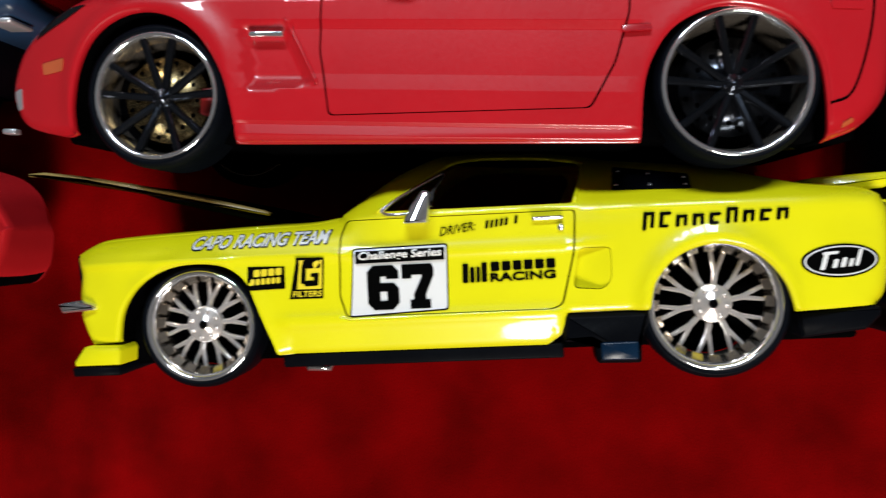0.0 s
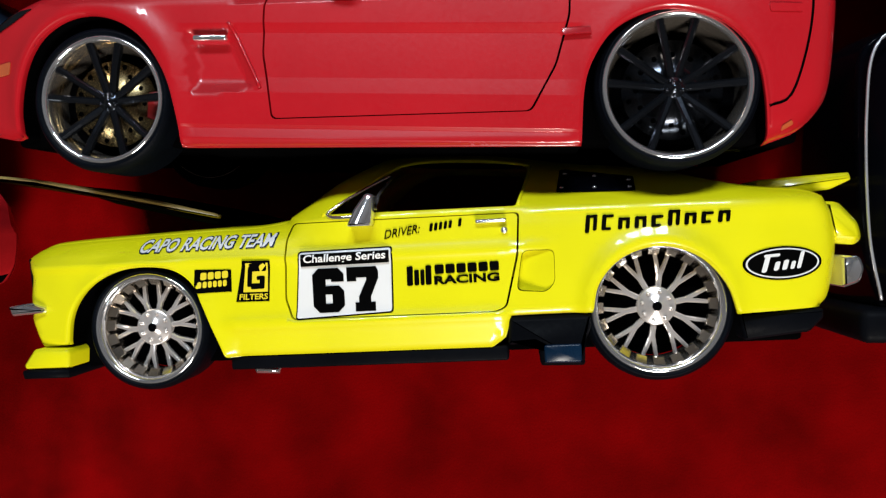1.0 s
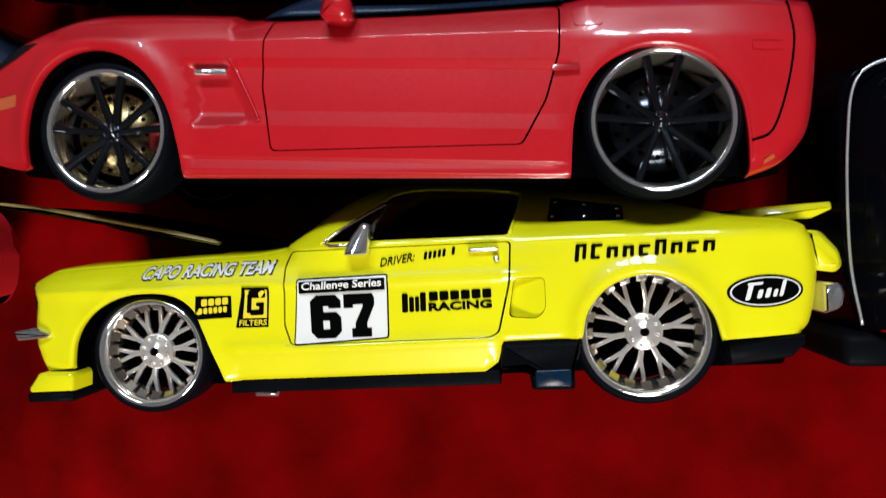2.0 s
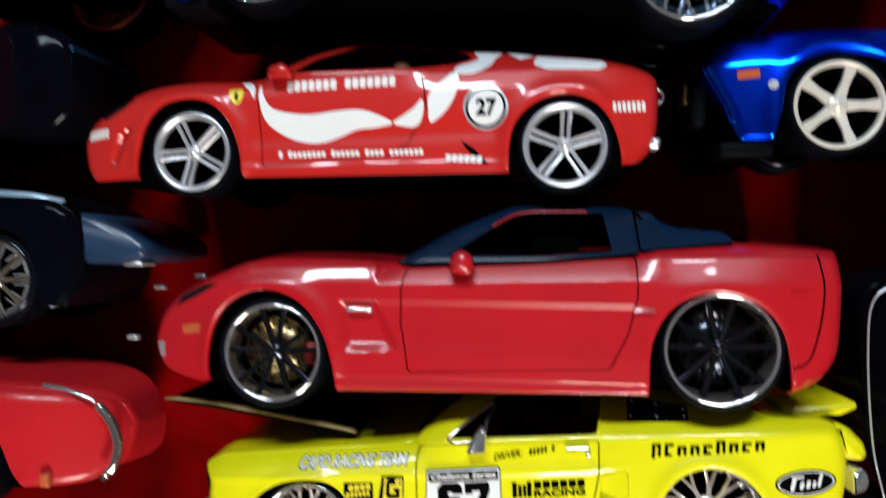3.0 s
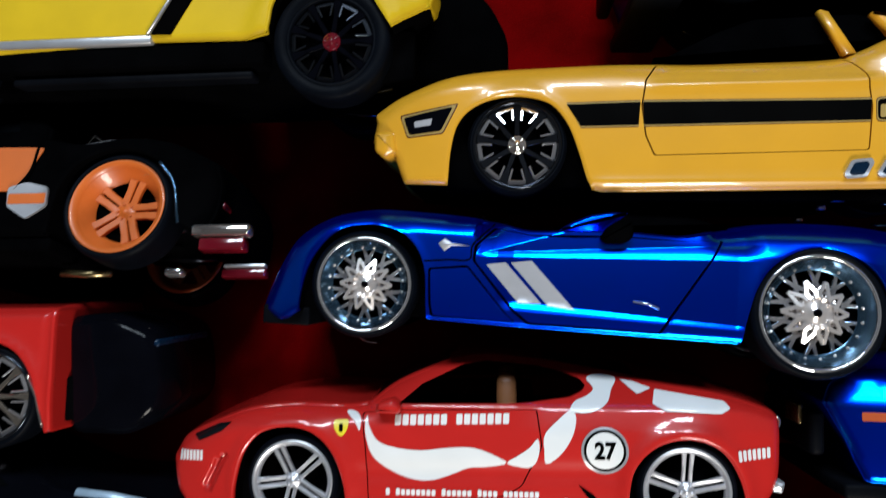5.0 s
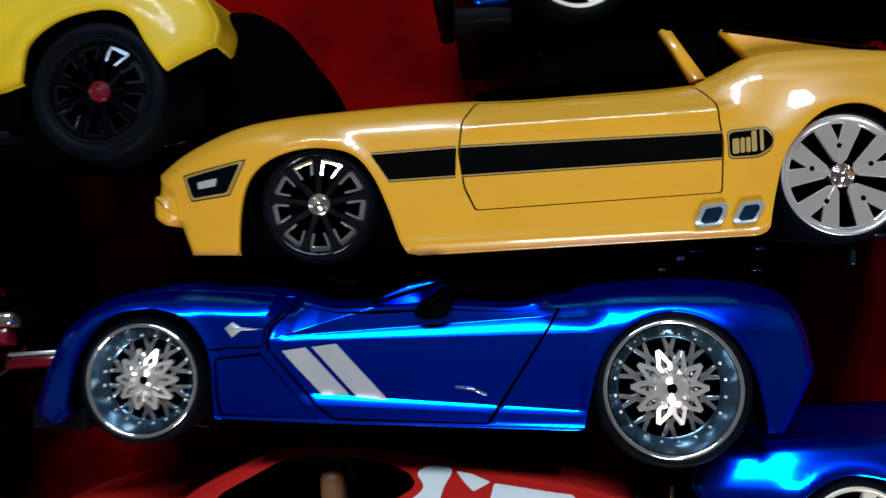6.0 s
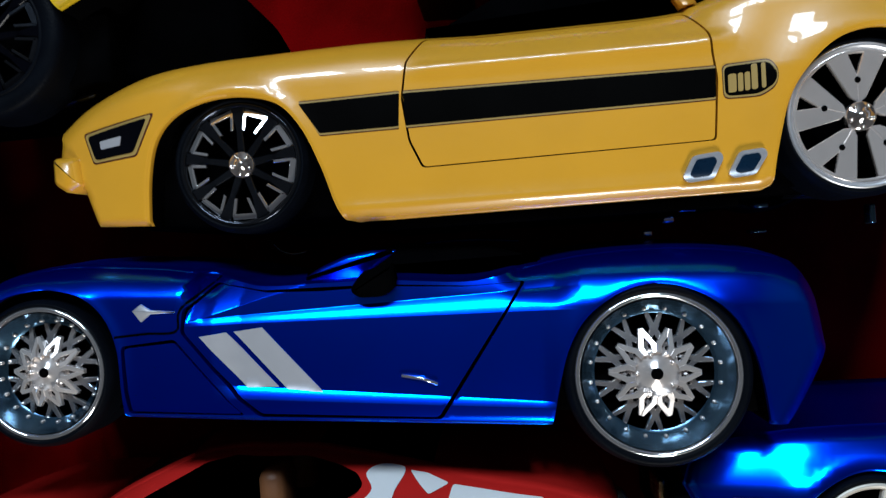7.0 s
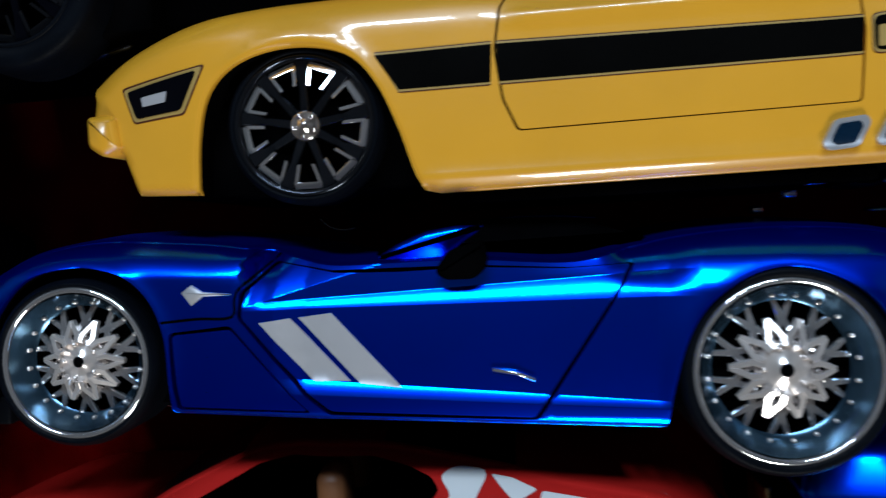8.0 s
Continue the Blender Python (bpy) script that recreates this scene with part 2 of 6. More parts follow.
def panel(name, loops, height, mat, parent, label="", grid=1.3, depth=1.2, rims=(0.35, 0.9), lift=0.0, at=None, creases=()):
    """A thin shaped plate that follows the car's side, with turned-in edges."""
    v, f = sheet(loops, grid, rims, creases)
    w = height(v) + lift
    nor = slope(height, v)
    verts = [(x, y, z) for (x, y), z in zip(v, w)]
    faces = [tuple(t) for t in f]
    normals = list(nor)
    for a, b in rim_edges(f):
        t = v[b] - v[a]
        n = np.array([t[1], -t[0], 0.0]) / (np.hypot(*t) + 1e-9)
        k = len(verts)
        verts += [verts[a], verts[b], (*v[b], w[b] - depth), (*v[a], w[a] - depth)]
        normals += [n] * 4
        faces.append((k, k + 3, k + 2, k + 1))
    return part(name, verts, faces, mat, parent, label, normals=normals, at=at)


def shell(name, loops, height, mats, parent, label="", grid=1.4, lip=1.3, crown=1.5, glass=(), creases=()):
    """Both sides of a car's body and its top, closed over the middle. mats: paint, underside, glass."""
    v, f = sheet(loops, grid, creases=creases)
    w = height(v)
    nor = slope(height, v)
    verts, faces, normals, index = [], [], [], []
    outer = loops[0]
    rim = rim_edges(f)
    mid = np.array([(v[a] + v[b]) / 2 for a, b in rim])
    far = reach(mid, outer, True)
    lean = np.zeros((len(v), 2))
    for a, b in rim:
        t = v[b] - v[a]
        lean[a] += (t[1], -t[0])
        lean[b] += (t[1], -t[0])
    lean /= np.hypot(lean[:, 0], lean[:, 1])[:, None] + 1e-9
    low_u, high_u = outer[:, 0].min() + 14, outer[:, 0].max() - 14
    ends = (v[:, 0] < low_u) & (lean[:, 0] < 0) | (v[:, 0] > high_u) & (lean[:, 0] > 0)
    lift_up = np.clip(np.maximum(lean[:, 1] * 2.0, (np.abs(lean[:, 0]) - 0.6) * 2.5 * ends), 0, 1)
    for side in (1, -1):
        n0 = len(verts)
        verts += [(x, y, z * side) for (x, y), z in zip(v, w)]
        normals += [(a, b, c * side) for a, b, c in nor]
        faces += [tuple(n0 + t if side > 0 else n0 + s for t, s in zip(tri, tri[::-1])) for tri in f]
        index += [0] * len(f)
        for (a, b), d in zip(rim, far):
            t = v[b] - v[a]
            n = np.array([t[1], -t[0]]) / (np.hypot(*t) + 1e-9)
            if d > 0.02:
                rings = [(0.0, 0.0, 0), (1.6, 0.0, 0)]
                rows = [[(v[e], w[e]), (v[e], w[e] - 1.6)] for e in (a, b)]
                kinds = [0]
            else:
                up = n[1] > 0.25 or (abs(n[0]) > 0.7 and bool(ends[a]))
                g = any(g0 < mid_x < g1 for g0, g1 in glass for mid_x in [(v[a][0] + v[b][0]) / 2]) and n[1] > 0.15
                rows = [[(v[e], w[e]), (v[e] + lean[e] * crown * lift_up[e] * 0.3, w[e] - lip), (v[e] + lean[e] * crown * lift_up[e] * 0.8, w[e] * 0.5),
                         (v[e] + lean[e] * crown * lift_up[e], 0.0)] for e in (a, b)]
                kinds = [0, 2 if g else 0, 2 if g else 0] if up else [0, 1, 1]
            for i, kind in enumerate(kinds):
                k = len(verts)
                for j, (p, z) in enumerate((rows[0][i], rows[1][i], rows[1][i + 1], rows[0][i + 1])):
                    verts.append((p[0], p[1], z * side))
                    tilt = 0.5 if len(kinds) == 3 and i == 0 and j < 2 else 0.0
                    m = np.array([*(lean[a if j in (0, 3) else b] if len(kinds) == 3 else n), tilt * side])
                    normals.append(m / np.linalg.norm(m))
                faces.append((k, k + 3, k + 2, k + 1) if side > 0 else (k, k + 1, k + 2, k + 3))
                index.append(kind)
    return part(name, verts, faces, mats, parent, label, index=index, normals=normals)


def height_of(half, sections, nose, tail, belt, tumble, bulges=(), ridges=(), belly=0.0, sill=-6.0, slopes=(), dents=(), steps=(), facets=(), profiles=()):
    """The side of a car as a height over its middle plane: taper to nose and tail, tumblehome, wheel flares, creases, rounded edges."""
    lines = [(r, spline(p, 1.0) if smooth else straight(p, 1.0, False)) for r, smooth, p in sections]

    def height(q):
        q = np.asarray(q, float)
        u, v = q[:, 0], q[:, 1]
        w = np.full(len(q), float(half))
        w -= nose[1] * np.clip((nose[0] - u) / nose[2], 0, 1.5) ** 2
        w -= tail[1] * np.clip((u - tail[0]) / tail[2], 0, 1.5) ** 2
        over = np.clip(v - belt, 0, None)
        w -= tumble * over ** 2 / (over + 2.0)
        w -= belly * np.clip((sill - v) / 5.0, 0, 2) ** 2
        w -= 0.0022 * (v - 6) ** 2
        for cu, cv, r, wide, rise in bulges:
            d = np.hypot(u - cu, v - cv)
            w += rise * np.exp(-((d - r) / wide) ** 2)
        for (u0, v0, u1, v1, wide, rise) in ridges:
            t = np.clip((u - u0) / (u1 - u0), -0.2, 1.2)
            fade = np.clip(np.minimum(t, 1 - t) * 10 + 1, 0, 1)
            d = v - (v0 + (v1 - v0) * t)
            w += rise * fade * np.exp(-(d / wide) ** 2)
        for u0, u1, v0, steep in slopes:
            over = np.clip(v - v0, 0, None)
            edge = np.clip(np.minimum(u - u0, u1 - u) / 14 + 0.5, 0, 1)
            w -= steep * over ** 2 / (over + 1.6) * edge * edge * (3 - 2 * edge)
        for u0, v0, u1, v1, wide, deep in steps:
            t = (u - u0) / (u1 - u0)
            edge = np.clip(np.minimum(t, 1 - t) * (u1 - u0) / 5 + 0.5, 0, 1)
            broad = wide[0] + (wide[1] - wide[0]) * np.clip(t, 0, 1)
            s = np.clip(v - (v0 + (v1 - v0) * t), 0, broad)
            w -= edge * (deep * 0.55 * s + deep * 0.30 * s * s / broad)
        for u0, v0, u1, v1, steep, *stop in facets:
            over = np.clip(v - (v0 + (v1 - v0) * (u - u0) / (u1 - u0)), 0, None)
            over = np.clip(over, 0, 8.0)
            w -= steep * over * (0.75 + 0.03 * over) * np.clip((u - u0) / 1.5 + 0.5, 0, 1) * np.clip(((stop or [1e6])[0] - u) / 6 + 0.5, 0, 1)
        for u0, u1, drift, curve, *ramp_long in profiles:
            edge = np.clip(np.minimum(u - u0, u1 - u) / (ramp_long or [4])[0], 0, 1)
            edge = edge * edge * (3 - 2 * edge) if ramp_long else edge
            curve = np.array(curve[::-1], float)
            w += np.interp(v - drift * (u - u0), curve[:, 0], curve[:, 1]) * edge
        for hollow, deep, soft in dents:
            within = inside(q, hollow)
            w[within] -= deep * np.clip(reach(q[within], hollow, True) / soft, 0, 1)
        drop = np.zeros(len(q))
        for r, line in lines:
            if r:
                d = np.clip(reach(q, line) / r, 0, 1)
                drop = np.maximum(drop, r * (1 - np.sqrt(np.clip(1 - (1 - d) ** 2, 0, 1))))
        return w - 0.85 * drop
    return height, np.concatenate([line[:-1] for _, line in lines])


def lathe(profile, n=64):
    """Verts and faces of a profile (radius, height) turned about the z axis."""
    verts = [(r * math.cos(2 * math.pi * i / n), r * math.sin(2 * math.pi * i / n), z) for i in range(n) for r, z in profile]
    k = len(profile)
    faces = [(i * k + j, ((i + 1) % n) * k + j, ((i + 1) % n) * k + j + 1, i * k + j + 1) for i in range(n) for j in range(k - 1)]
    return verts, faces


def prism(poly, top, thick, bevel=0.25, base=None):
    """A plate over a polygon with chamfered upper edges: verts and faces. top: a height, or a function of (x, y)."""
    p = np.asarray(poly, float)
    area = np.sum(p[:, 0] * np.roll(p[:, 1], -1) - np.roll(p[:, 0], -1) * p[:, 1])
    if area < 0:
        p = p[::-1]
    t = np.roll(p, -1, 0) - np.roll(p, 1, 0)
    t /= np.hypot(t[:, 0], t[:, 1])[:, None] + 1e-9
    inner = p + np.stack([-t[:, 1], t[:, 0]], 1) * bevel
    rise = top if callable(top) else (lambda x, y: top)
    n = len(p)
    verts = [(x, y, rise(x, y)) for x, y in inner] + [(x, y, rise(x, y) - bevel) for x, y in p] + [(x, y, rise(x, y) - thick) for x, y in p]
    faces = [tuple(range(n))]
    for ring in (0, 1):
        faces += [(ring * n + i, ring * n + n + i, ring * n + n + (i + 1) % n, ring * n + (i + 1) % n) for i in range(n)]
    faces.append(tuple(range(3 * n - 1, 2 * n - 1, -1)))
    return verts, faces


def block(name, u, v, w, mat, parent, label="", bevel=0.6, at=None):
    """A box with rounded edges between two values on each axis."""
    bm = bmesh.new()
    bmesh.ops.create_cube(bm, size=1)
    for x in bm.verts:
        x.co = Vector(((u[0] + u[1]) / 2 + x.co.x * (u[1] - u[0]), (v[0] + v[1]) / 2 + x.co.y * (v[1] - v[0]), (w[0] + w[1]) / 2 + x.co.z * (w[1] - w[0])))
    bmesh.ops.bevel(bm, geom=list(bm.edges), offset=bevel, segments=2, affect="EDGES", profile=0.5)
    verts, faces = [tuple(x.co) for x in bm.verts], []
    bm.verts.index_update()
    faces = [tuple(x.index for x in g.verts) for g in bm.faces]
    bm.free()
    return part(name, verts, faces, mat, parent, label, at=at)


def tube(name, line, r, mat, parent, label="", n=8):
    """A round bar along 3D points."""
    line = [Vector(p) for p in line]
    verts, faces = [], []
    for i, p in enumerate(line):
        d = (line[min(i + 1, len(line) - 1)] - line[max(i - 1, 0)]).normalized()
        a = d.orthogonal().normalized()
        b = d.cross(a)
        verts += [tuple(p + (a * math.cos(2 * math.pi * j / n) + b * math.sin(2 * math.pi * j / n)) * r) for j in range(n)]
    for i in range(len(line) - 1):
        faces += [(i * n + j, i * n + (j + 1) % n, (i + 1) * n + (j + 1) % n, (i + 1) * n + j) for j in range(n)]
    faces += [tuple(range(n - 1, -1, -1)), tuple(range((len(line) - 1) * n, len(line) * n))]
    return part(name, verts, faces, mat, parent, label)


def lettering(name, text, box, height, mat, parent, label="", slant=0.0, lift=0.25, bold=0.0):
    """Words laid on the car's side, fitted into box (lower left, lower right, upper left)."""
    data = bpy.data.curves.new(name, "FONT")
    data.body, data.size, data.offset, data.resolution_u = text, 1.0, bold, 3
    ob = new(name, data)
    bpy.context.view_layer.update()
    me = ob.evaluated_get(bpy.context.evaluated_depsgraph_get()).to_mesh()
    q = np.array([tuple(x.co)[:2] for x in me.vertices])
    faces = [tuple(g.vertices) for g in me.polygons]
    ob.to_mesh_clear()
    bpy.data.objects.remove(ob)
    q[:, 0] += slant * q[:, 1]
    q = (q - q.min(0)) / (q.max(0) - q.min(0))
    a, b, c = (np.array(x, float) for x in box)
    uv = a + q[:, 0:1] * (b - a) + q[:, 1:2] * (c - a)
    w = height(uv) + lift
    return part(name, [(x, y, z) for (x, y), z in zip(uv, w)], faces, mat, parent, label, normals=slope(height, uv))


def decal(name, poly, height, mat, parent, label="", lift=0.12, grid=1.6):
    return panel(name, [straight(poly, 1.2)], height, mat, parent, label, grid=grid, depth=0.2, rims=(), lift=lift)


def letter_bars(name, box, marks, height, mat, parent, label="", lift=0.25):
    """Plain bars in place of a word: marks are (start, end, bottom, top) in parts of the box; each bar is a piece of its own."""
    a, b, c = (np.array(x, float) for x in box)
    for x0, x1, y0, y1 in marks:
        p = rounded([a + x * (b - a) + y * (c - a) for x, y in ((x0, y0), (x1, y0), (x1, y1), (x0, y1))], 0.35, 2)
        w = height(p) + lift
        verts = [(x, y, z) for (x, y), z in zip(p, w)] + [(x, y, z - 0.15) for (x, y), z in zip(p, w)]
        n = len(p)
        part("letter_bar", verts, [tuple(range(n))] + [(i, n + i, n + (i + 1) % n, (i + 1) % n) for i in range(n)], mat, parent, label, smooth=False)


def word(n, gap=0.25, tall=(), low=0.0, high=0.75):
    """Marks for a word of n letters."""
    return [((i + gap / 2) / n, (i + 1 - gap / 2) / n, low, 1.0 if i in tall else high) for i in range(n)]


def ring_poly(cx, cy, rx, ry, n=40):
    return np.array([(cx + rx * math.cos(2 * math.pi * i / n), cy + ry * math.sin(2 * math.pi * i / n)) for i in range(n)])


# ---- wheels ----
def make_wheel(car, style, u, v, face, rim, tyre, width, mat, lip_mat, barrel_mat, hub_mat, turn=0.0, back=False, twin=None):
    """A wheel whose outer face lies at height face: barrel with tyre, lip, spokes, hub cap, bolts and brake disc as its parts."""
    at = mm_pose(u, v, face, 0, 0, turn) if not back else mm_pose(u, v, -face, 180, 0, turn)
    if twin is not None:
        w = again(twin, car, at)
        for o in twin.children:
            again(o, w, o.matrix_basis.copy())
        return w
    w = part("wheel", *lathe([(rim - 0.5, -0.8), (rim - 1.2, -2.0), (rim - 1.8, -4.5), (rim - 2.2, -width * 0.75), (rim - 1.4, -width), (rim - 0.2, -width), (rim - 0.2, -0.8)]), barrel_mat, car, at=at)
    part("tyre", *lathe([(rim - 0.3, -0.7), (rim + 0.2, -0.2), (rim + (tyre - rim) * 0.4, 0.25), (tyre - 0.9, 0.0), (tyre - 0.25, -0.7), (tyre, -1.8),
                         (tyre, -width + 1.8), (tyre - 0.9, -width), (rim + 0.3, -width + 0.3), (rim - 0.4, -width + 0.8)]), RUBBER, w, "black rubber tyre")
    wide = {"ten": 0.0, "star": -0.1, "broad": 1.2, "double": 0.8, "paddle": 0.0}.get(style, 0.35)
    part("rim_lip", *lathe([(rim - 1.0 - wide, -1.3 - wide), (rim - 0.95 - wide * 0.6, -0.6), (rim - 0.75, -0.2), (rim - 0.45, 0.0), (rim - 0.1, -0.06), (rim + 0.15, -0.35), (rim + 0.2, -0.8)]), lip_mat, w, "bright turned rim lip")
    deep, wide_disc = (6.2, 0.70) if style == "ten" else (width * 0.62, 0.62 if style != "broad" else 0.3)
    part("brake_disc", *lathe([(1.0, -deep), (rim * wide_disc, -deep), (rim * wide_disc, -deep - 0.9), (1.0, -deep - 0.9)], 40), (DISC if u < 20 else BLACK_CHROME) if style == "ten" else CHASSIS, w)
    if style != "broad":
        part("wheel_back", *lathe([(0.0, -width * 0.8), (rim - 2.2, -width * 0.8), (rim - 2.2, -width * 0.85), (0.0, -width * 0.85)], 32), CHASSIS, w)
    R = rim - 1.0
    pieces = []

    def dish(deep, hub):
        return lambda x, y: -deep * (1 - min(1.0, math.hypot(x, y) / R)) ** 1.3 - hub
    if style == "fork":           # ten forked spokes
        n, top, q = 10, dish(-1.0, 4.0), R * 0.90
        poly = [(3.6, -0.6), (q * 0.56, -0.62), (q, -2.0), (q, -1.15), (q * 0.68, 0.0), (q, 1.15), (q, 2.0), (q * 0.56, 0.62), (3.6, 0.6)]
        pieces = [(prism(poly, top, 1.1, 0.3), 360 / n * i) for i in range(n)]
    elif style == "ten":          # five pairs of thin spokes
        top = dish(3.2, 0.7)
        poly = [(1.2, -0.85), (R * 0.6, -0.75), (R, -0.85), (R, 0.85), (R * 0.6, 0.75), (1.2, 0.85)]
        pieces = [(prism(poly, top, 1.6, 0.45), 72 * i + s) for i in range(5) for s in (-15, 15)]
    elif style == "double":       # five double spokes
        top = dish(1.6, 0.6)
        poly = [(1.5, 0.4), (R, 0.42), (R, 1.75), (R * 0.5, 1.45), (1.5, 1.5)]
        low = [(x, -y) for x, y in poly]
        pieces = [(prism(q, top, 1.0, 0.2), 72 * i) for i in range(5) for q in (poly, low)]
    elif style == "star":         # a net of crossing forks inside a dished ring
        top = dish(0.4, 3.4)
        n, q = 10, R * 0.80
        petal = [(R * 0.28, R * 0.09), (R * 0.38, R * 0.125), (R * 0.61, R * 0.035), (R * 0.61, 0.0), (R * 0.50, 0.0), (R * 0.38, R * 0.045), (R * 0.28, R * 0.03)]
        other = [(x, -y) for x, y in petal]
        thin = [(q * 0.38, -1.7), (q * 0.48, -2.0), (q * 0.72, -0.8), (q, -1.9), (q, -0.85), (q * 0.82, 0.0), (q, 0.85), (q, 1.9), (q * 0.72, 0.8), (q * 0.48, 2.0), (q * 0.38, 1.7), (q * 0.62, 0.0)]
        pieces = [(prism(g, lambda x, y: -1.2 - 0.45 * (x - R * 0.27), 1.1, 0.12), 360 / n * i) for i in range(n) for g in (petal, other)]
        pieces += [(prism(thin, lambda x, y: -3.4 - 0.2 * (x - q * 0.5), 1.0, 0.2), 360 / n * (i + 0.5)) for i in range(n)]
    elif style == "blade":        # five broad blades, notched at the rim and pierced by a hole
        top = dish(0.8, 0.6)
        half = [(R * 0.2, 0.0), (R * 0.62, 0.0), (R * 0.93, R * 0.11), (R * 0.985, R * 0.11), (R * 0.95, R * 0.3), (R * 0.895, R * 0.45), (R * 0.28, R * 0.115)]
        other = [(x, -y) for x, y in half]
        pieces = [(prism(g, top, 0.8, 0.15), 72 * i) for i in range(5) for g in (half, other)]
        hole_v, hole_f = lathe([(0.0, 0.05), (R * 0.045, 0.05), (R * 0.055, -0.3)], 12)
        hole = None
        for i in range(5):
            a = math.radians(72 * i)
            spot = mm_pose(R * 0.54 * math.cos(a), R * 0.54 * math.sin(a), top(R * 0.54, 0))
            hole = part("spoke_hole", hole_v, hole_f, CHASSIS, w, at=spot) if hole is None else (again(hole, w, spot), hole)[1]
        part("outer_ring", *lathe([(R * 0.93, -1.2), (R * 0.935, -0.65), (R * 0.99, -0.55), (R * 1.0, -1.2)]), mat, w)
    elif style == "paddle":       # nine dark blades between bright-edged openings
        top = dish(1.0, 0.7)
        poly = [(2.6, -0.8), (R * 0.6, -0.65), (R, -1.3), (R, 1.3), (R * 0.6, 0.65), (2.6, 0.8)]
        pieces = [(prism(poly, top, 0.8, 0.18), 40 * i) for i in range(9)]
        s, c = math.sin(math.radians(14)), math.cos(math.radians(14))
        strips = ([(R * 0.60, 0.95), (R * 0.60, 1.55), (R * 0.96 * c, R * 0.96 * s), (R * 0.92 * c, R * 0.68 * s)], [(R * 0.60, -0.95), (R * 0.60, -1.55), (R * 0.96 * c, -R * 0.96 * s), (R * 0.92 * c, -R * 0.68 * s)],
                  [(R * 0.87, -R * 0.20), (R * 0.975, -R * 0.215), (R * 0.975, R * 0.215), (R * 0.87, R * 0.20)])
        frame_v, frame_f = [], []
        for strip in strips:
            v1, f1 = prism(strip, lambda x, y: -0.75 - 0.30 * (x - R * 0.8), 0.5, 0.06)
            frame_f += [tuple(k + len(frame_v) for k in face_) for face_ in f1]
            frame_v += v1
        frame_one = None
        for i in range(9):
            spot = pose(0, 0, 0, 0, 0, 40 * i + 20)
            frame_one = part("opening_trim", frame_v, frame_f, BLACK_CHROME if mat is BLACK_PAINT else CHROME, w, "bright edge of an opening", at=spot, smooth=False) if frame_one is None else (again(frame_one, w, spot), frame_one)[1]
    elif style == "broad":        # five broad slotted spokes that nearly fill the wheel
        top = dish(1.2, 4.8)
        poly = [(1.0, 0.2), (R * 0.5, 0.3), (R * 0.75, 0.4), (R * 0.75, 3.0), (R * 0.5, 2.5), (1.0, 2.6)]
        part("dished_rim", *lathe([(R * 0.70, -6.4), (R * 0.74, -5.4), (R * 0.90, -2.4), (R * 0.99, -0.5)]), mat, w, "broad orange dished rim")
        low = [(x, -y) for x, y in poly]
        pieces = [(prism(q, top, 1.4, 0.25), 72 * i) for i in range(5) for q in (poly, low)]
    elif style == "five":         # five plain tapering spokes
        top = dish(1.4, 0.7)
        poly = [(1.0, -1.7), (R * 0.6, -1.15), (R, -1.7), (R, 1.7), (R * 0.6, 1.15), (1.0, 1.7)]
        pieces = [(prism(poly, top, 1.2, 0.3), 72 * i) for i in range(5)]
    elif style == "steel":        # a plain dark disc with slots
        top = dish(1.0, 1.5)
        poly = [(1.0, -1.6), (R, -2.8), (R, 2.8), (1.0, 1.6)]
        pieces = [(prism(poly, top, 0.8, 0.2), 60 * i) for i in range(6)]
    first = {}
    for (verts, faces), angle in pieces:
        key = tuple(np.round(verts[0], 3))
        if key not in first:
            first[key] = part("spoke", verts, faces, CHROME if style == "star" and len(first) > 1 else mat, w, at=pose(0, 0, 0, 0, 0, angle), smooth=False)
        else:
            again(first[key], w, pose(0, 0, 0, 0, 0, angle))
    floor = {"fork": -3.2, "ten": -3.6, "double": -1.8, "star": -2.6, "blade": -1.1, "paddle": -1.2, "broad": -6.2, "five": -1.8, "steel": -2.2}[style]
    big = {"fork": 4.2, "ten": 2.3, "double": 2.2, "star": rim * 0.31, "blade": 2.8, "paddle": 2.7, "broad": 3.2, "five": 3.0, "steel": 3.0}[style]
    part("hub_cap", *lathe([(0.0, floor + 1.1), (big * 0.28, floor + 1.1), (big * 0.33, floor + 0.75), (big * 0.55, floor + 0.7), (big * 0.62, floor + 0.45), (big * 0.92, floor + 0.4), (big, floor + 0.1), (big, floor - 1.4)], 32), hub_mat, w, "round bright hub cap")
    nuts = 5 if style != "fork" else 8
    nut_v, nut_f = lathe([(0.0, 0.45), (0.32, 0.4), (0.45, 0.1), (0.45, -0.4)], 8)
    nut = None
    for i in range(nuts):
        a = 2 * math.pi * (i + 0.5) / nuts
        spot = mm_pose(big * 0.76 * math.cos(a), big * 0.76 * math.sin(a), floor + 0.55)
        nut = part("wheel_nut", nut_v, nut_f, hub_mat, w, at=spot) if nut is None else (again(nut, w, spot), nut)[1]
    if style == "star":
        part("dish", *lathe([(R * 0.79, -4.6), (R * 0.84, -4.2), (R * 0.95, -1.6), (R * 0.99, -0.4)]), DISH, w, "dark dished ring")
        bolt = None
        for i in range(20):
            a = 2 * math.pi * (i + 0.5) / 20
            spot = mm_pose(R * 0.86 * math.cos(a), R * 0.86 * math.sin(a), -3.5)
            bolt = part("rim_bolt", nut_v, nut_f, hub_mat, w, at=spot) if bolt is None else (again(bolt, w, spot), bolt)[1]
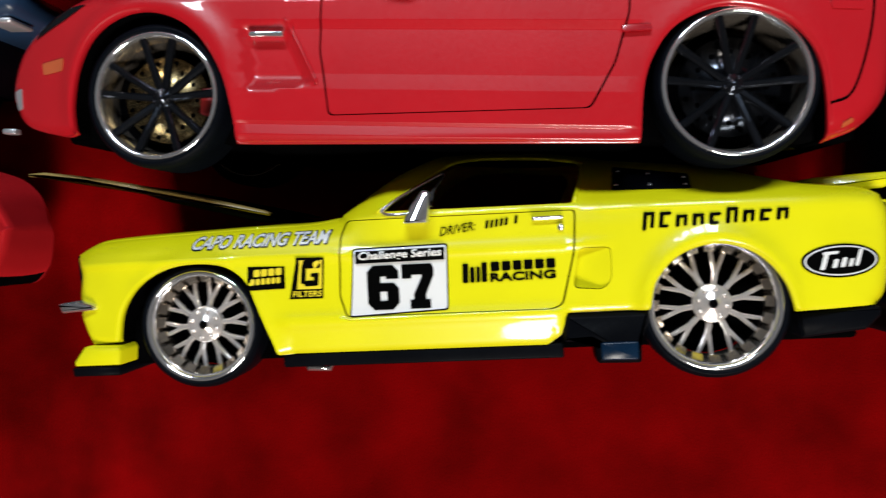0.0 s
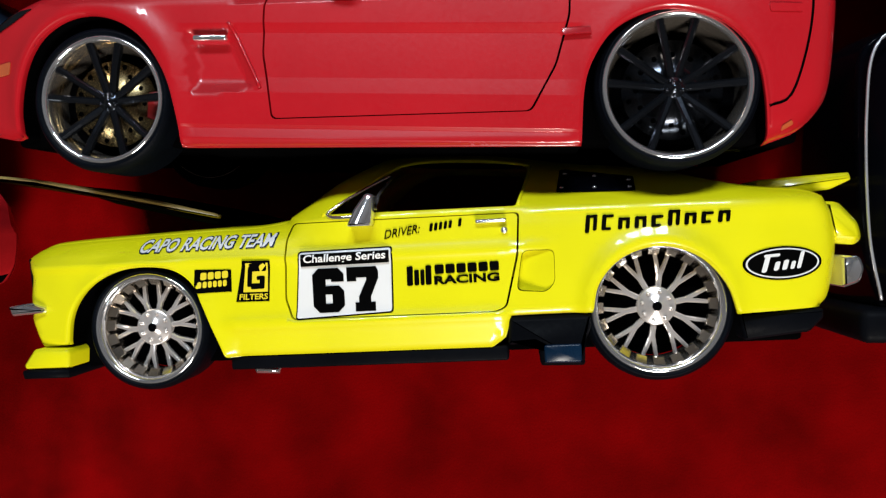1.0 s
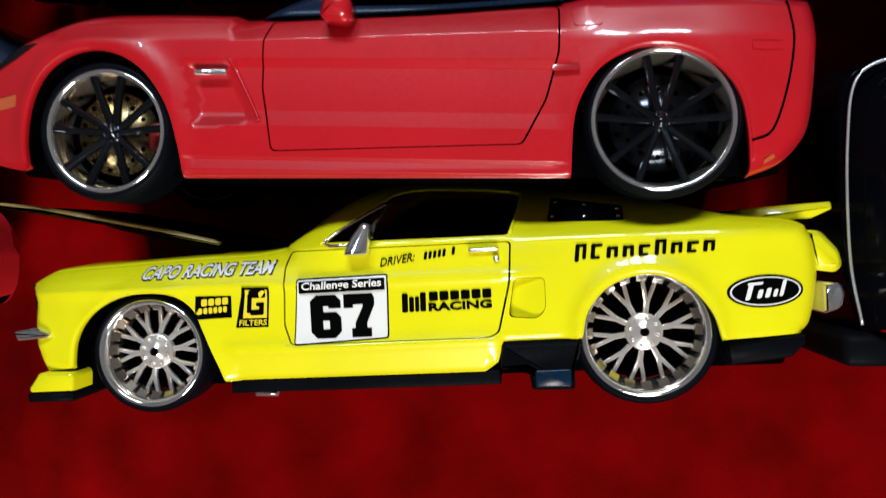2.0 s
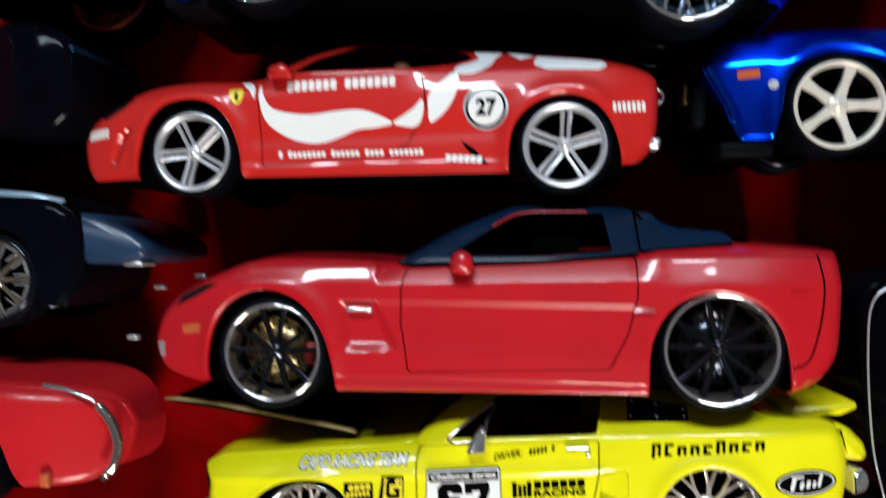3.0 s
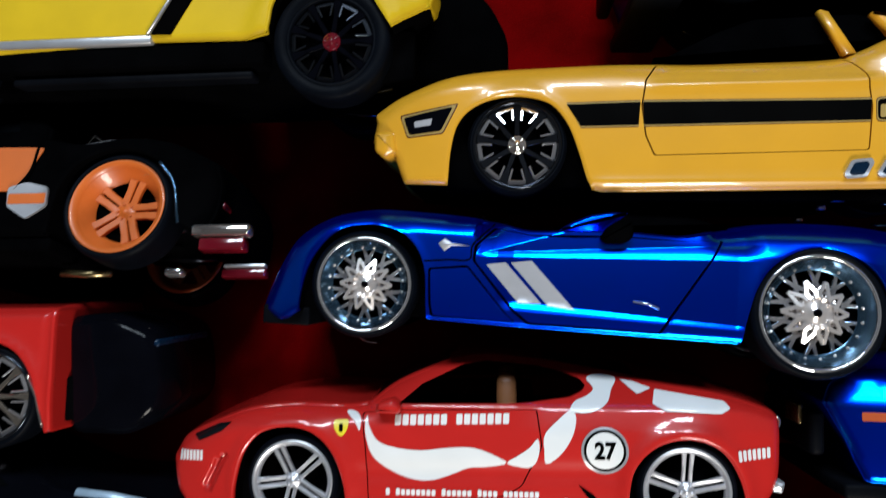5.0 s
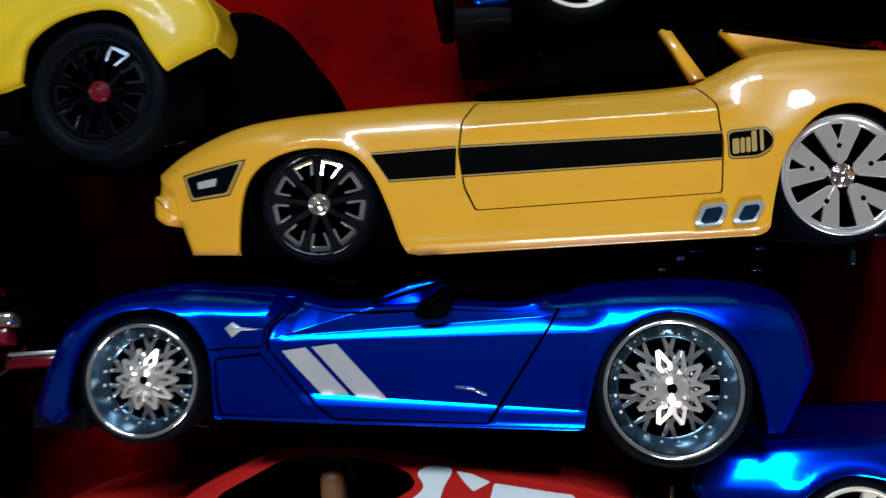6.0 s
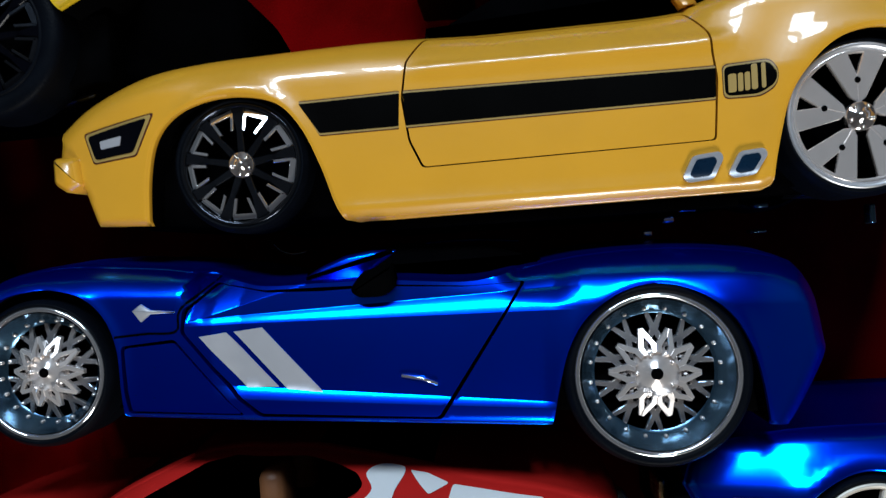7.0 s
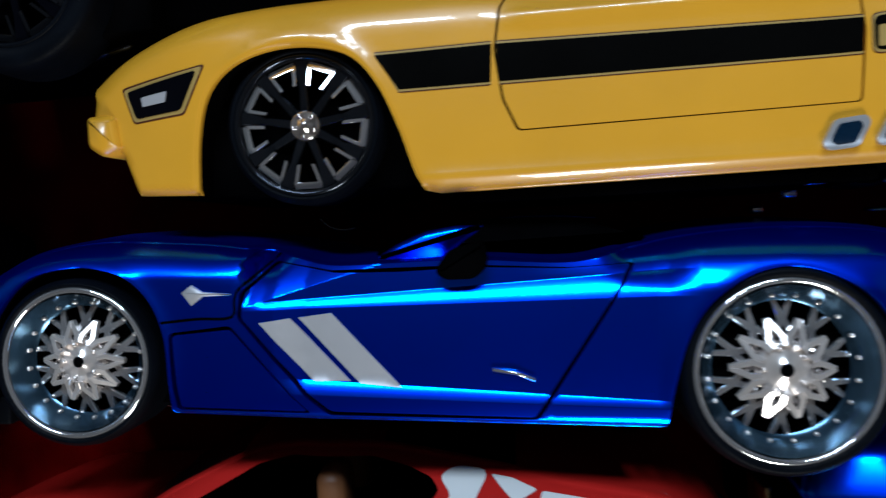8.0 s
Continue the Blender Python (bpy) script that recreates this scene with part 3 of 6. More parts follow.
    if style in ("star", "fork"):
        part("hub_bore", *lathe([(0.0, floor + 1.16), (big * 0.24, floor + 1.16), (big * 0.26, floor + 0.6)], 24), CHASSIS, w, "dark centre bore")
    if style == "ten" and u < 20:
        part("caliper", *prism(rounded([(rim * 0.60, -3.0), (rim * 0.86, -3.4), (rim * 0.86, 3.4), (rim * 0.60, 3.0)], 0.8), -4.6, 1.6), CALIPER, w, "red brake caliper", at=pose(0, 0, 0, 0, 0, -turn - 4))
    if style == "ten":
        drill_v, drill_f = lathe([(0.0, 0.06), (0.55, 0.06), (0.6, -0.2)], 8)
        drill = None
        for i in range(24):
            a = 2 * math.pi * i / 24
            spot = mm_pose(rim * (0.5 + 0.12 * (i % 2)) * math.cos(a), rim * (0.5 + 0.12 * (i % 2)) * math.sin(a), -deep)
            drill = part("drilled_hole", drill_v, drill_f, CHASSIS, w, at=spot) if drill is None else (again(drill, w, spot), drill)[1]
    if style == "fork":
        step = None
        step_v, step_f = prism([(rim - 2.9, -1.15), (rim - 1.2, -1.3), (rim - 1.2, 1.3), (rim - 2.9, 1.15)], lambda x, y: -3.6 + 0.9 * (x - rim + 2.9), 1.0, 0.2)
        for i in range(20):
            spot = pose(0, 0, 0, 0, 0, 18 * i + 9)
            step = part("barrel_step", step_v, step_f, SMOKED_CHROME, w, at=spot, smooth=False) if step is None else (again(step, w, spot), step)[1]
    return w


def set_wheels(car, style, hubs, face, rims, tyres, width, mat, lip, barrel, hub, turns=(0, 0)):
    """Front and rear wheels on both sides, and the axles between them."""
    for (u, v), rim, tyre, turn in zip(hubs, rims, tyres, turns):
        w = make_wheel(car, style, u, v, face, rim, tyre, width, mat, lip, barrel, hub, turn)
        make_wheel(car, style, u, v, face, rim, tyre, width, mat, lip, barrel, hub, turn + 17, True, w)
        verts, faces = lathe([(0.0, face - width * 0.8), (1.4, face - width * 0.8), (1.4, -face + width * 0.8), (0.0, -face + width * 0.8)], 10)
        part("axle", verts, faces, CHASSIS, car, at=mm_pose(u, v, 0))


def laid(name, label, front, rear, side, half, tilt=0.0):
    """A car on its side: an Empty at its front hub, turned so that its length runs from front to rear."""
    car = tagged(new(name), label, "toy car", "toy cars on the cloth")
    a = math.degrees(math.atan2(rear[1] - front[1], rear[0] - front[0]))
    car.matrix_basis = pose(front[0], front[1], side - half * MM, 0, tilt, a)
    return car


def underside(car, u0, u1, half, low, high, pipe_v=None):
    block("chassis", (u0, u1), (low, high), (-half + 9, half - 9), CHASSIS, car, bevel=1.0)
    if pipe_v is not None:
        for w in (half * 0.42, -half * 0.42):
            tube("exhaust_pipe", [(u1 - 34, pipe_v + 1, w), (u1 - 20, pipe_v, w), (u1 - 8, pipe_v + 1, w * 1.2)], 1.2, BLACK_CHROME, car, "dark exhaust pipe")



# ---- the setting ----
def cloth():
    """One sheet of velvet, finely divided under the cars, lying in soft folds."""
    ax = np.concatenate([np.linspace(-1.75, -0.5, 12)[:-1], np.linspace(-0.5, 0.5, 220), np.linspace(0.5, 1.75, 12)[1:]])
    verts, faces = [], []
    n = len(ax)
    for y in ax:
        for x in ax:
            p = Vector((x * 9, y * 9, 0.3))
            fold = noise.fractal(p, 0.9, 2.1, 3) + 0.6 * abs(noise.noise(Vector((x * 22 + y * 9, y * 17 - x * 6, 2.0))))
            verts.append((x * 1000, y * 1000, -3.2 + 2.6 * max(-1.0, min(1.0, fold))))
    faces = [(j * n + i, j * n + i + 1, (j + 1) * n + i + 1, (j + 1) * n + i) for j in range(n - 1) for i in range(n - 1)]
    ob = part("ground", verts, faces, VELVET)
    return tagged(ob, "dark red velvet cloth spread in soft folds", "cloth", kind="structure")


cloth()


def wall(name, x0, x1, y0, y1, z0, z1, mat=PLASTER):
    ob = block(name, (x0, x1), (y0, y1), (z0, z1), mat, None, bevel=2)
    return tagged(ob, "plain plastered wall of the room", "wall", kind="structure")


wall("wall_south", -1900, 1900, -1900, -1800, -20, 2200)
wall("wall_east", 1800, 1900, -1798, 1798, -20, 2200)
wall("wall_west", -1900, -1800, -1798, 1798, -20, 2200)
north = tagged(new("wall_north"), "plastered wall with a row of four high windows", "wall", kind="structure")
for x0, x1, z0, z1 in ((-1798, -682, -20, 2200), (672, 1798, -20, 2200), (-680, 670, -20, 1538), (-680, 670, 1902, 2200), (-376, -334, 1540, 1900), (-26, 16, 1540, 1900), (324, 366, 1540, 1900)):
    block("wall_piece", (x0, x1), (1800, 1900), (z0, z1), PLASTER, north, bevel=2)
tagged(block("ceiling", (-1900, 1900), (-1900, 1900), (2203, 2280), CEILING, None, bevel=2), "plain painted ceiling", "ceiling", kind="structure")


# ---- the yellow racing coupe ----
def yellow_coupe():
    H = 36.0
    car = laid("racing_coupe", "yellow diecast racing coupe with black and white sponsor decals", (-0.0655, -0.0175), (0.0487, -0.0135), 0.072, H)
    arch_r = pts("130.2,-2.2 127.9,4.5 122.7,10.3 115,12.8 107.2,10.9 102,5.7 100.3,-0.6")
    arch_f = pts("18.3,-7.6 16.4,-1.8 14.1,4.7 11.8,9.9 6.7,13.2 -1.4,13.8 -8.2,12.3 -14,8.6 -17.7,3.5 -19.2,-3.3")
    sections = [(5, True, pts("-31,17.7 -26.5,19.6 -21,20.3 -7,20.8 12,21.3 25.5,21.5 33.4,22.4")),
                (2.5, True, pts("33.4,22.4 44,30.4 53.7,35.4 58,36.2 71,36.2 88,34.5 97,32.8 116,29.8 133,24.8 146,23 151,21")),
                (5, True, pts("151,21 152.5,17.5 153,10.5 151,1.2 149,-1.7")), (1, False, pts("149,-1.7 130.2,-2.2")), (1.0, True, arch_r),
                (1.5, False, pts("100.3,-0.6 83.1,-0.7 81.6,-5.4 78.5,-7.7 18.3,-7.6")), (1.0, True, arch_f),
                (1.5, False, pts("-19.2,-3.3 -26.6,-3.8 -27.8,-1.4 -29.8,4")), (3, True, pts("-29.8,4 -30,8 -29.3,13.8 -31,17.7"))]
    height, outline = height_of(H, sections, (-8, 4.5, 24), (130, 5.0, 24), 22.0, 1.08,
                                bulges=((0, 0, 15.0, 2.2, 0.9), (114.3, 0, 14.4, 2.4, 1.3)),
                                ridges=((-26, 14.5, 84, 14.2, 1.1, 0.7), (22, 0.3, 80, 0.3, 1.6, 0.6), (92, 22.5, 150, 20.5, 2.2, 0.8)), belly=0.3, slopes=((-40, 40, 15.5, 0.38), (86, 160, 18, 0.38)),
                                profiles=((18, 84, 0.0, ((2.0, 0), (0.7, 0.0), (0.2, 0.35), (-0.6, 0.4), (-8, -1.7))),))
    window = rounded(pts("42,23.4 55.5,32.4 61,34.6 71,34.6 87.3,33 88.6,31 85.4,23"), 1.2)
    door = rounded(pts("35.2,21.9 34,18.3 33.4,5.1 34.8,0.6 80.1,0.5 82.3,1.4 85.2,12.6 85.8,21.6"), 1.0)
    scoop = rounded(pts("86,13.4 92.8,13.3 92.7,6.2 90.8,4.2 84.4,4.7"), 1.4)
    body = shell("body", [outline, straight(window, 1.2), straight(door, 1.2), straight(scoop, 1.2)], height, [YELLOW, CHASSIS, GLASS], car,
                 "glossy yellow diecast body shell", glass=((34, 52), (104, 132)))
    c = door.mean(0)
    leaf = c + (door - c) * (1 - 0.45 / np.hypot(*(door - c).T))[:, None]
    leaf = panel("door", [straight(leaf, 1.2)], height, YELLOW, car, "yellow door with number plate decal", lift=0.05)
    panel("side_scoop", [straight(scoop.mean(0) + (scoop - scoop.mean(0)) * 0.97, 1.0)], lambda q: height(q) - 2.4 + 0.27 * (np.asarray(q)[:, 0] - 84), YELLOW, car, "recessed air scoop")
    # window trim, vent frame and mirror
    def bead(name, text, r, mat, closed=True, lift=0.1, label=""):
        q = spline(pts(text), 1.5, closed)
        q = np.concatenate([q, q[:1]]) if closed else q
        return tube(name, [(x, y, z + lift) for (x, y), z in zip(q, height(q))], r, mat, car, label, 6)
    bead("window_trim", "42.3,23.2 55.5,32.2 61,34.5 71,34.6 87,33 88.4,31 85.5,23.2", 0.4, YELLOW, False)
    bead("vent_frame", "43.6,23.4 56.6,31.6 54.6,27.0 53.4,23.2", 0.45, WARM_CHROME, True, 0.3, "bright triangular vent window frame")
    part("door_mirror", *prism(rounded(pts("48.8,20.4 54.2,20.4 54.6,23 54.9,27.0 53.4,27.4 50.6,24.0"), 0.6), 39.8, 4.5, 0.6), CHROME, car, "chromed door mirror")
    # quarter window plate with rivets
    q = pts("95.6,31.2 111.4,28.4 111,25 94.1,25.6")
    plate = panel("quarter_window", [straight(rounded(q, 0.5), 1.2)], height, BLACK_PAINT, car, "black riveted quarter window plate", depth=0.6, lift=0.5)
    nv, nf = lathe([(0, 0.25), (0.35, 0.2), (0.5, 0)], 8)
    rivet = None
    for x, y in pts("96.6,30 103,29 110.2,27.6 95.4,26.6 102.5,26.2 110,25.9"):
        z = float(height(np.array([[x, y]]))[0]) + 0.5
        rivet = part("rivet", nv, nf, CHROME, plate, at=mm_pose(x, y, z)) if rivet is None else (again(rivet, plate, mm_pose(x, y, z)), rivet)[1]
    handle = part("door_handle", *prism(rounded(pts("76.3,19.6 83,19.7 83,20.5 76.3,20.5"), 0.4), 37.0, 1.5, 0.3), CHROME, leaf, "chromed door handle")
    part("door_lock", *lathe([(0, 0.5), (0.7, 0.4), (0.8, -0.8)], 12), CHROME, leaf, at=mm_pose(82.4, 17.9, 36.0))
    # open bonnet, standing up on its rear hinge
    # Shade is put into the colours: dull gold edge, black middle on a yellow bonnet.
    part("bonnet", *prism(pts("-44,37.6 -40,37.7 -30,36.2 -16,33.2 0,29.4 14,25.6 15.4,25.0 15,24.3 0,27.9 -16,31.6 -30,35.0 -40,36.6 -44,36.9"), 27, 2.4, 0.5), GOLD_PRINT_SHADE, car, "dull yellow edge of the bonnet propped open")
    part("bonnet_middle", *prism(pts("-43.6,37.3 -40,37.2 -30,35.7 -16,32.6 0,28.8 14,25.2 14.6,24.6 0,27.9 -16,31.6 -30,35.0 -40,36.6"), 24.55, 49, 0.2), CHASSIS, car, "dark bonnet skin")
    part("bonnet_frame", *prism(pts("-16,31.4 14,24.0 13,22.8 -12,29.4"), 23, 46, 0.4), PLASTIC, car)
    block("engine_bay", (-22, 30), (2, 17), (-26, 26), CHASSIS, car)
    block("firewall", (30, 33), (0, 20), (-27, 27), CHASSIS, car)
    block("seat", (58, 70), (-2, 20), (4, 24), CHASSIS, car, bevel=2)
    # bumpers, splitter, skirts, exhaust boxes
    part("front_bumper", *prism(rounded(pts("-33.2,6.2 -29,6.7 -24,5.6 -24.4,4.4 -29,4.2 -32.4,4.0"), 0.5), 35.2, 70, 0.7), CHROME, car, "chromed front bumper")
    part("splitter", *prism(rounded(pts("-27.4,-3.9 -19.2,-4.0 -18.6,-5 -18.9,-8.6 -29.8,-8.6 -30.2,-7.6"), 0.7), 35.0, 70, 0.6), YELLOW, car, "yellow front splitter")
    part("splitter_lip", *prism(pts("-30.2,-8.7 -18.9,-8.7 -18.9,-10.7 -30.0,-10.7"), 35.3, 70.6, 0.4), PLASTIC, car, "black splitter lip")
    part("grille", *prism(pts("-30,8 -27,8 -27,17 -30.5,17"), 30.5, 61, 0.4), PLASTIC, car, "black front grille")
    block("side_skirt", (19, 82), (-10.6, -7.3), (-33.2, 33.2), PLASTIC, car, "black side skirt", bevel=0.5)
    box = part("exhaust_box", *prism(rounded(pts("82.6,-0.9 100.2,-0.9 99.8,-3.8 98.4,-6.8 98.2,-11.8 88.8,-11.6 88.3,-6.6 82,-6.9"), 0.8), 36.2, 8, 0.9), PLASTIC, car, "black moulded side exhaust box")
    part("outlet", *prism(rounded(pts("89.6,-7 97.6,-7 97.5,-11 89.6,-10.9"), 0.6), 36.5, 1.0, 0.35), NAVY, box)
    part("rear_valance", *prism(rounded(pts("130.9,-2.5 148.2,-2.0 148.2,-4 145.2,-6.8 131.9,-8.2"), 0.6), 33.5, 67, 0.7), PLASTIC, car, "black rear valance")
    part("tail_fin", *prism(rounded(pts("151,20.6 155,20.2 159,15.5 159.6,12 158,10.6 152.6,11.5"), 1.2), 27, 54, 1.6), YELLOW, car, "yellow rear end cap")
    part("rear_bumper", *prism(rounded(pts("154.5,8.6 158.6,8.2 159.4,5.6 158.4,2.6 154.5,1.4"), 1.0), 27.5, 55, 0.9), CHROME, car, "chromed rear bumper")
    part("spoiler", *prism(rounded(pts("137.4,23.2 138.6,26 150,26.4 158.4,26.6 158.8,25 154,23.0"), 0.5), 24, 48, 0.6), YELLOW, car, "yellow boot spoiler")
    underside(car, -22, 146, H, -9.5, 4, None)
    tube("tow_hook", [(22, -9.5, 30), (24, -11.5, 30), (29, -11.7, 30), (30, -9.5, 30)], 0.6, CHROME, car)
    set_wheels(car, "fork", ((0.3, -0.2), (114.3, -0.2)), 34.4, (12.6, 14.0), (14.3, 15.9), 13, PALE_ALLOY, CHROME, SMOKED_CHROME, PALE_ALLOY, (5, 9))
    # decals
    plate_line = pts("35.7,0.5 57.6,1.3 58.0,15.8 37.0,15.6")
    mid = plate_line.mean(0)
    inset = lambda d: plate_line + np.sign(mid - plate_line) * d
    decal("number_plate", rounded(plate_line, 0.8), height, INK, leaf, lift=0.16, grid=0.9)
    decal("number_ground", rounded(inset(0.35), 0.6), height, WHITE, leaf, "white race number panel", lift=0.34, grid=0.9)
    decal("title_ground", rounded(pts("37.5,12.2 57.2,12.3 57.3,15.0 37.7,14.9"), 0.2), height, INK, leaf, lift=0.75, grid=0.6)
    lettering("series_title", "Challenge Series", ((38.4, 12.45), (56.6, 12.65), (38.5, 14.75)), height, WHITE, leaf, "white series title", 0.12, 1.3, 0.02)
    six = "0.2,0 0.8,0 1,0.15 1,0.47 0.84,0.6 0.42,0.6 0.42,0.75 0.6,0.75 0.6,0.69 1,0.69 1,0.86 0.82,1 0.2,1 0,0.86 0,0.15"
    seven = "0,1 0.93,1 1,0.9 1,0.74 0.74,0.32 0.74,0.2 0.88,0.2 0.88,0 0.24,0 0.24,0.2 0.36,0.2 0.36,0.32 0.62,0.7 0.62,0.76 0.3,0.76 0.3,0.68 0,0.68"
    for text, left in ((six, 39.9), (seven, 47.6)):
        rings = [pts(text)] + ([pts("0.4,0.2 0.62,0.2 0.62,0.41 0.4,0.41")] if text == six else [])
        panel("race_number", [straight(np.array((left, 1.9)) + q * (7.0, 9.7), 0.8) for q in rings], height, INK, leaf, "heavy slab-shaped black race numeral", grid=1.6, depth=0.2, rims=(), lift=0.5)
    lettering("team_name_shadow", "CAPO RACING TEAM", ((-0.3, 16.8), (31.8, 16.8), (0.2, 20.2)), height, NAVY, body, "", 0.2, 0.22, 0.065)
    lettering("team_name", "CAPO RACING TEAM", ((0.0, 17.1), (31.4, 17.1), (0.5, 20.0)), height, WHITE, body, "white slanted team name", 0.2, 0.34, 0.022)
    lettering("driver_word", "DRIVER:", ((56.3, 17.3), (64.2, 18.3), (56.4, 19.2)), height, INK, leaf, "small slanted black word", 0.2, 0.3, 0.01)
    letter_bars("driver_line", ((66.0, 18.4), (74.4, 19.4), (66.3, 20.2)), word(8, 0.35, (0, 6), 0.0, 0.95)[:5] + word(8, 0.35, (6,), 0.0, 0.95)[6:7], height, INK, leaf, "row of small dark bars")
    letter_bars("maker_mark", ((60.8, 6.9), (66.2, 7.0), (60.9, 11.1)), [(0, 0.25, 0, 1), (0.3, 0.5, 0, 0.8), (0.55, 0.72, 0, 0.8), (0.76, 1.0, 0, 1)], height, INK, leaf, "black block mark")
    letter_bars("maker_name", ((66.8, 9.2), (81.1, 9.4), (66.8, 11.2)), word(6, 0.16, range(6)), height, INK, leaf, "row of bold black bars")
    lettering("racing_word", "RACING", ((66.8, 6.9), (80.9, 7.1), (66.8, 8.8)), height, INK, leaf, "bold black word", 0.0, 0.3, 0.04)
    for k, high in enumerate((1.0, 0.95, 0.72, 0.72, 0.72, 0.95, 0.72, 0.72, 0.72)):
        a = 99.4 + 3.42 * k
        marks = [(0.0, 0.32, -0.06 if k == 0 else 0.04, high), (0.26, 0.84, high - 0.2, high - 0.02)]
        marks += [(0.56, 0.84, 0.06, high - 0.14)] if k % 3 != 1 else [(0.26, 0.7, 0.04, 0.2)]
        letter_bars("tyre_maker_name", ((a, 16.5 + 0.06 * k), (a + 2.9, 16.55 + 0.06 * k), (a + 0.5, 20.2 + 0.06 * k)), marks, height, INK, body, "row of bold black bars")
    decal("badge_border", ring_poly(139.7, 8.0, 8.4, 3.5), height, INK, body, lift=0.16)
    decal("badge_line", ring_poly(139.7, 8.0, 7.8, 3.1), height, WHITE, body, lift=0.22)
    decal("badge_ground", ring_poly(139.7, 8.0, 7.4, 2.8), height, INK, body, "black oval badge with a pale border", lift=0.28)
    letter_bars("badge_mark", ((134.8, 6.2), (143.6, 6.6), (136.0, 9.9)), [(0.02, 0.14, 0, 0.95), (-0.02, 0.36, 0.84, 1.0), (0.30, 0.42, 0.05, 0.55), (0.50, 0.62, 0.05, 0.6), (0.70, 0.80, 0.05, 0.5), (0.86, 0.96, 0.05, 1)], height, WHITE, body, "", 0.36)
    decal("sponsor_panel", pts("12.9,7.4 21.3,7.5 21.4,12.4 13,12.7"), height, INK, body, "small black sponsor panel", lift=0.16)
    letter_bars("sponsor_mark", ((13.6, 8.1), (20.8, 8.4), (13.8, 12.1)), [(x, x + 0.19, 0.55, 0.95) for x in (0.08, 0.31, 0.54, 0.77)] + [(x, x + 0.12, 0.1, 0.45) for x in (0.0, 0.16, 0.32, 0.48, 0.64, 0.8)], height, YELLOW_PRINT, body)
    decal("filter_panel", pts("22.2,5.1 29.8,5.0 30.5,14 24.2,14.2"), height, INK, body, "black tapering sponsor panel", lift=0.16)
    decal("filter_ground", pts("24.0,7.2 29.6,7.1 30.0,13.5 24.9,13.6"), height, YELLOW_PRINT, body, lift=0.22)
    letter_bars("filter_mark", ((24.9, 7.8), (29.1, 7.8), (25.4, 13.0)), [(0, 0.25, 0.1, 0.95), (0.2, 1.0, 0.75, 1.0), (0.2, 0.95, 0, 0.24), (0.68, 0.95, 0.1, 0.5), (0.5, 0.95, 0.38, 0.55)], height, INK, body, "", 0.3)
    lettering("filter_word", "FILTERS", ((23.0, 5.5), (29.5, 5.45), (23.2, 6.8)), height, YELLOW_PRINT, body, "", 0.0, 0.3, 0.02)


yellow_coupe()


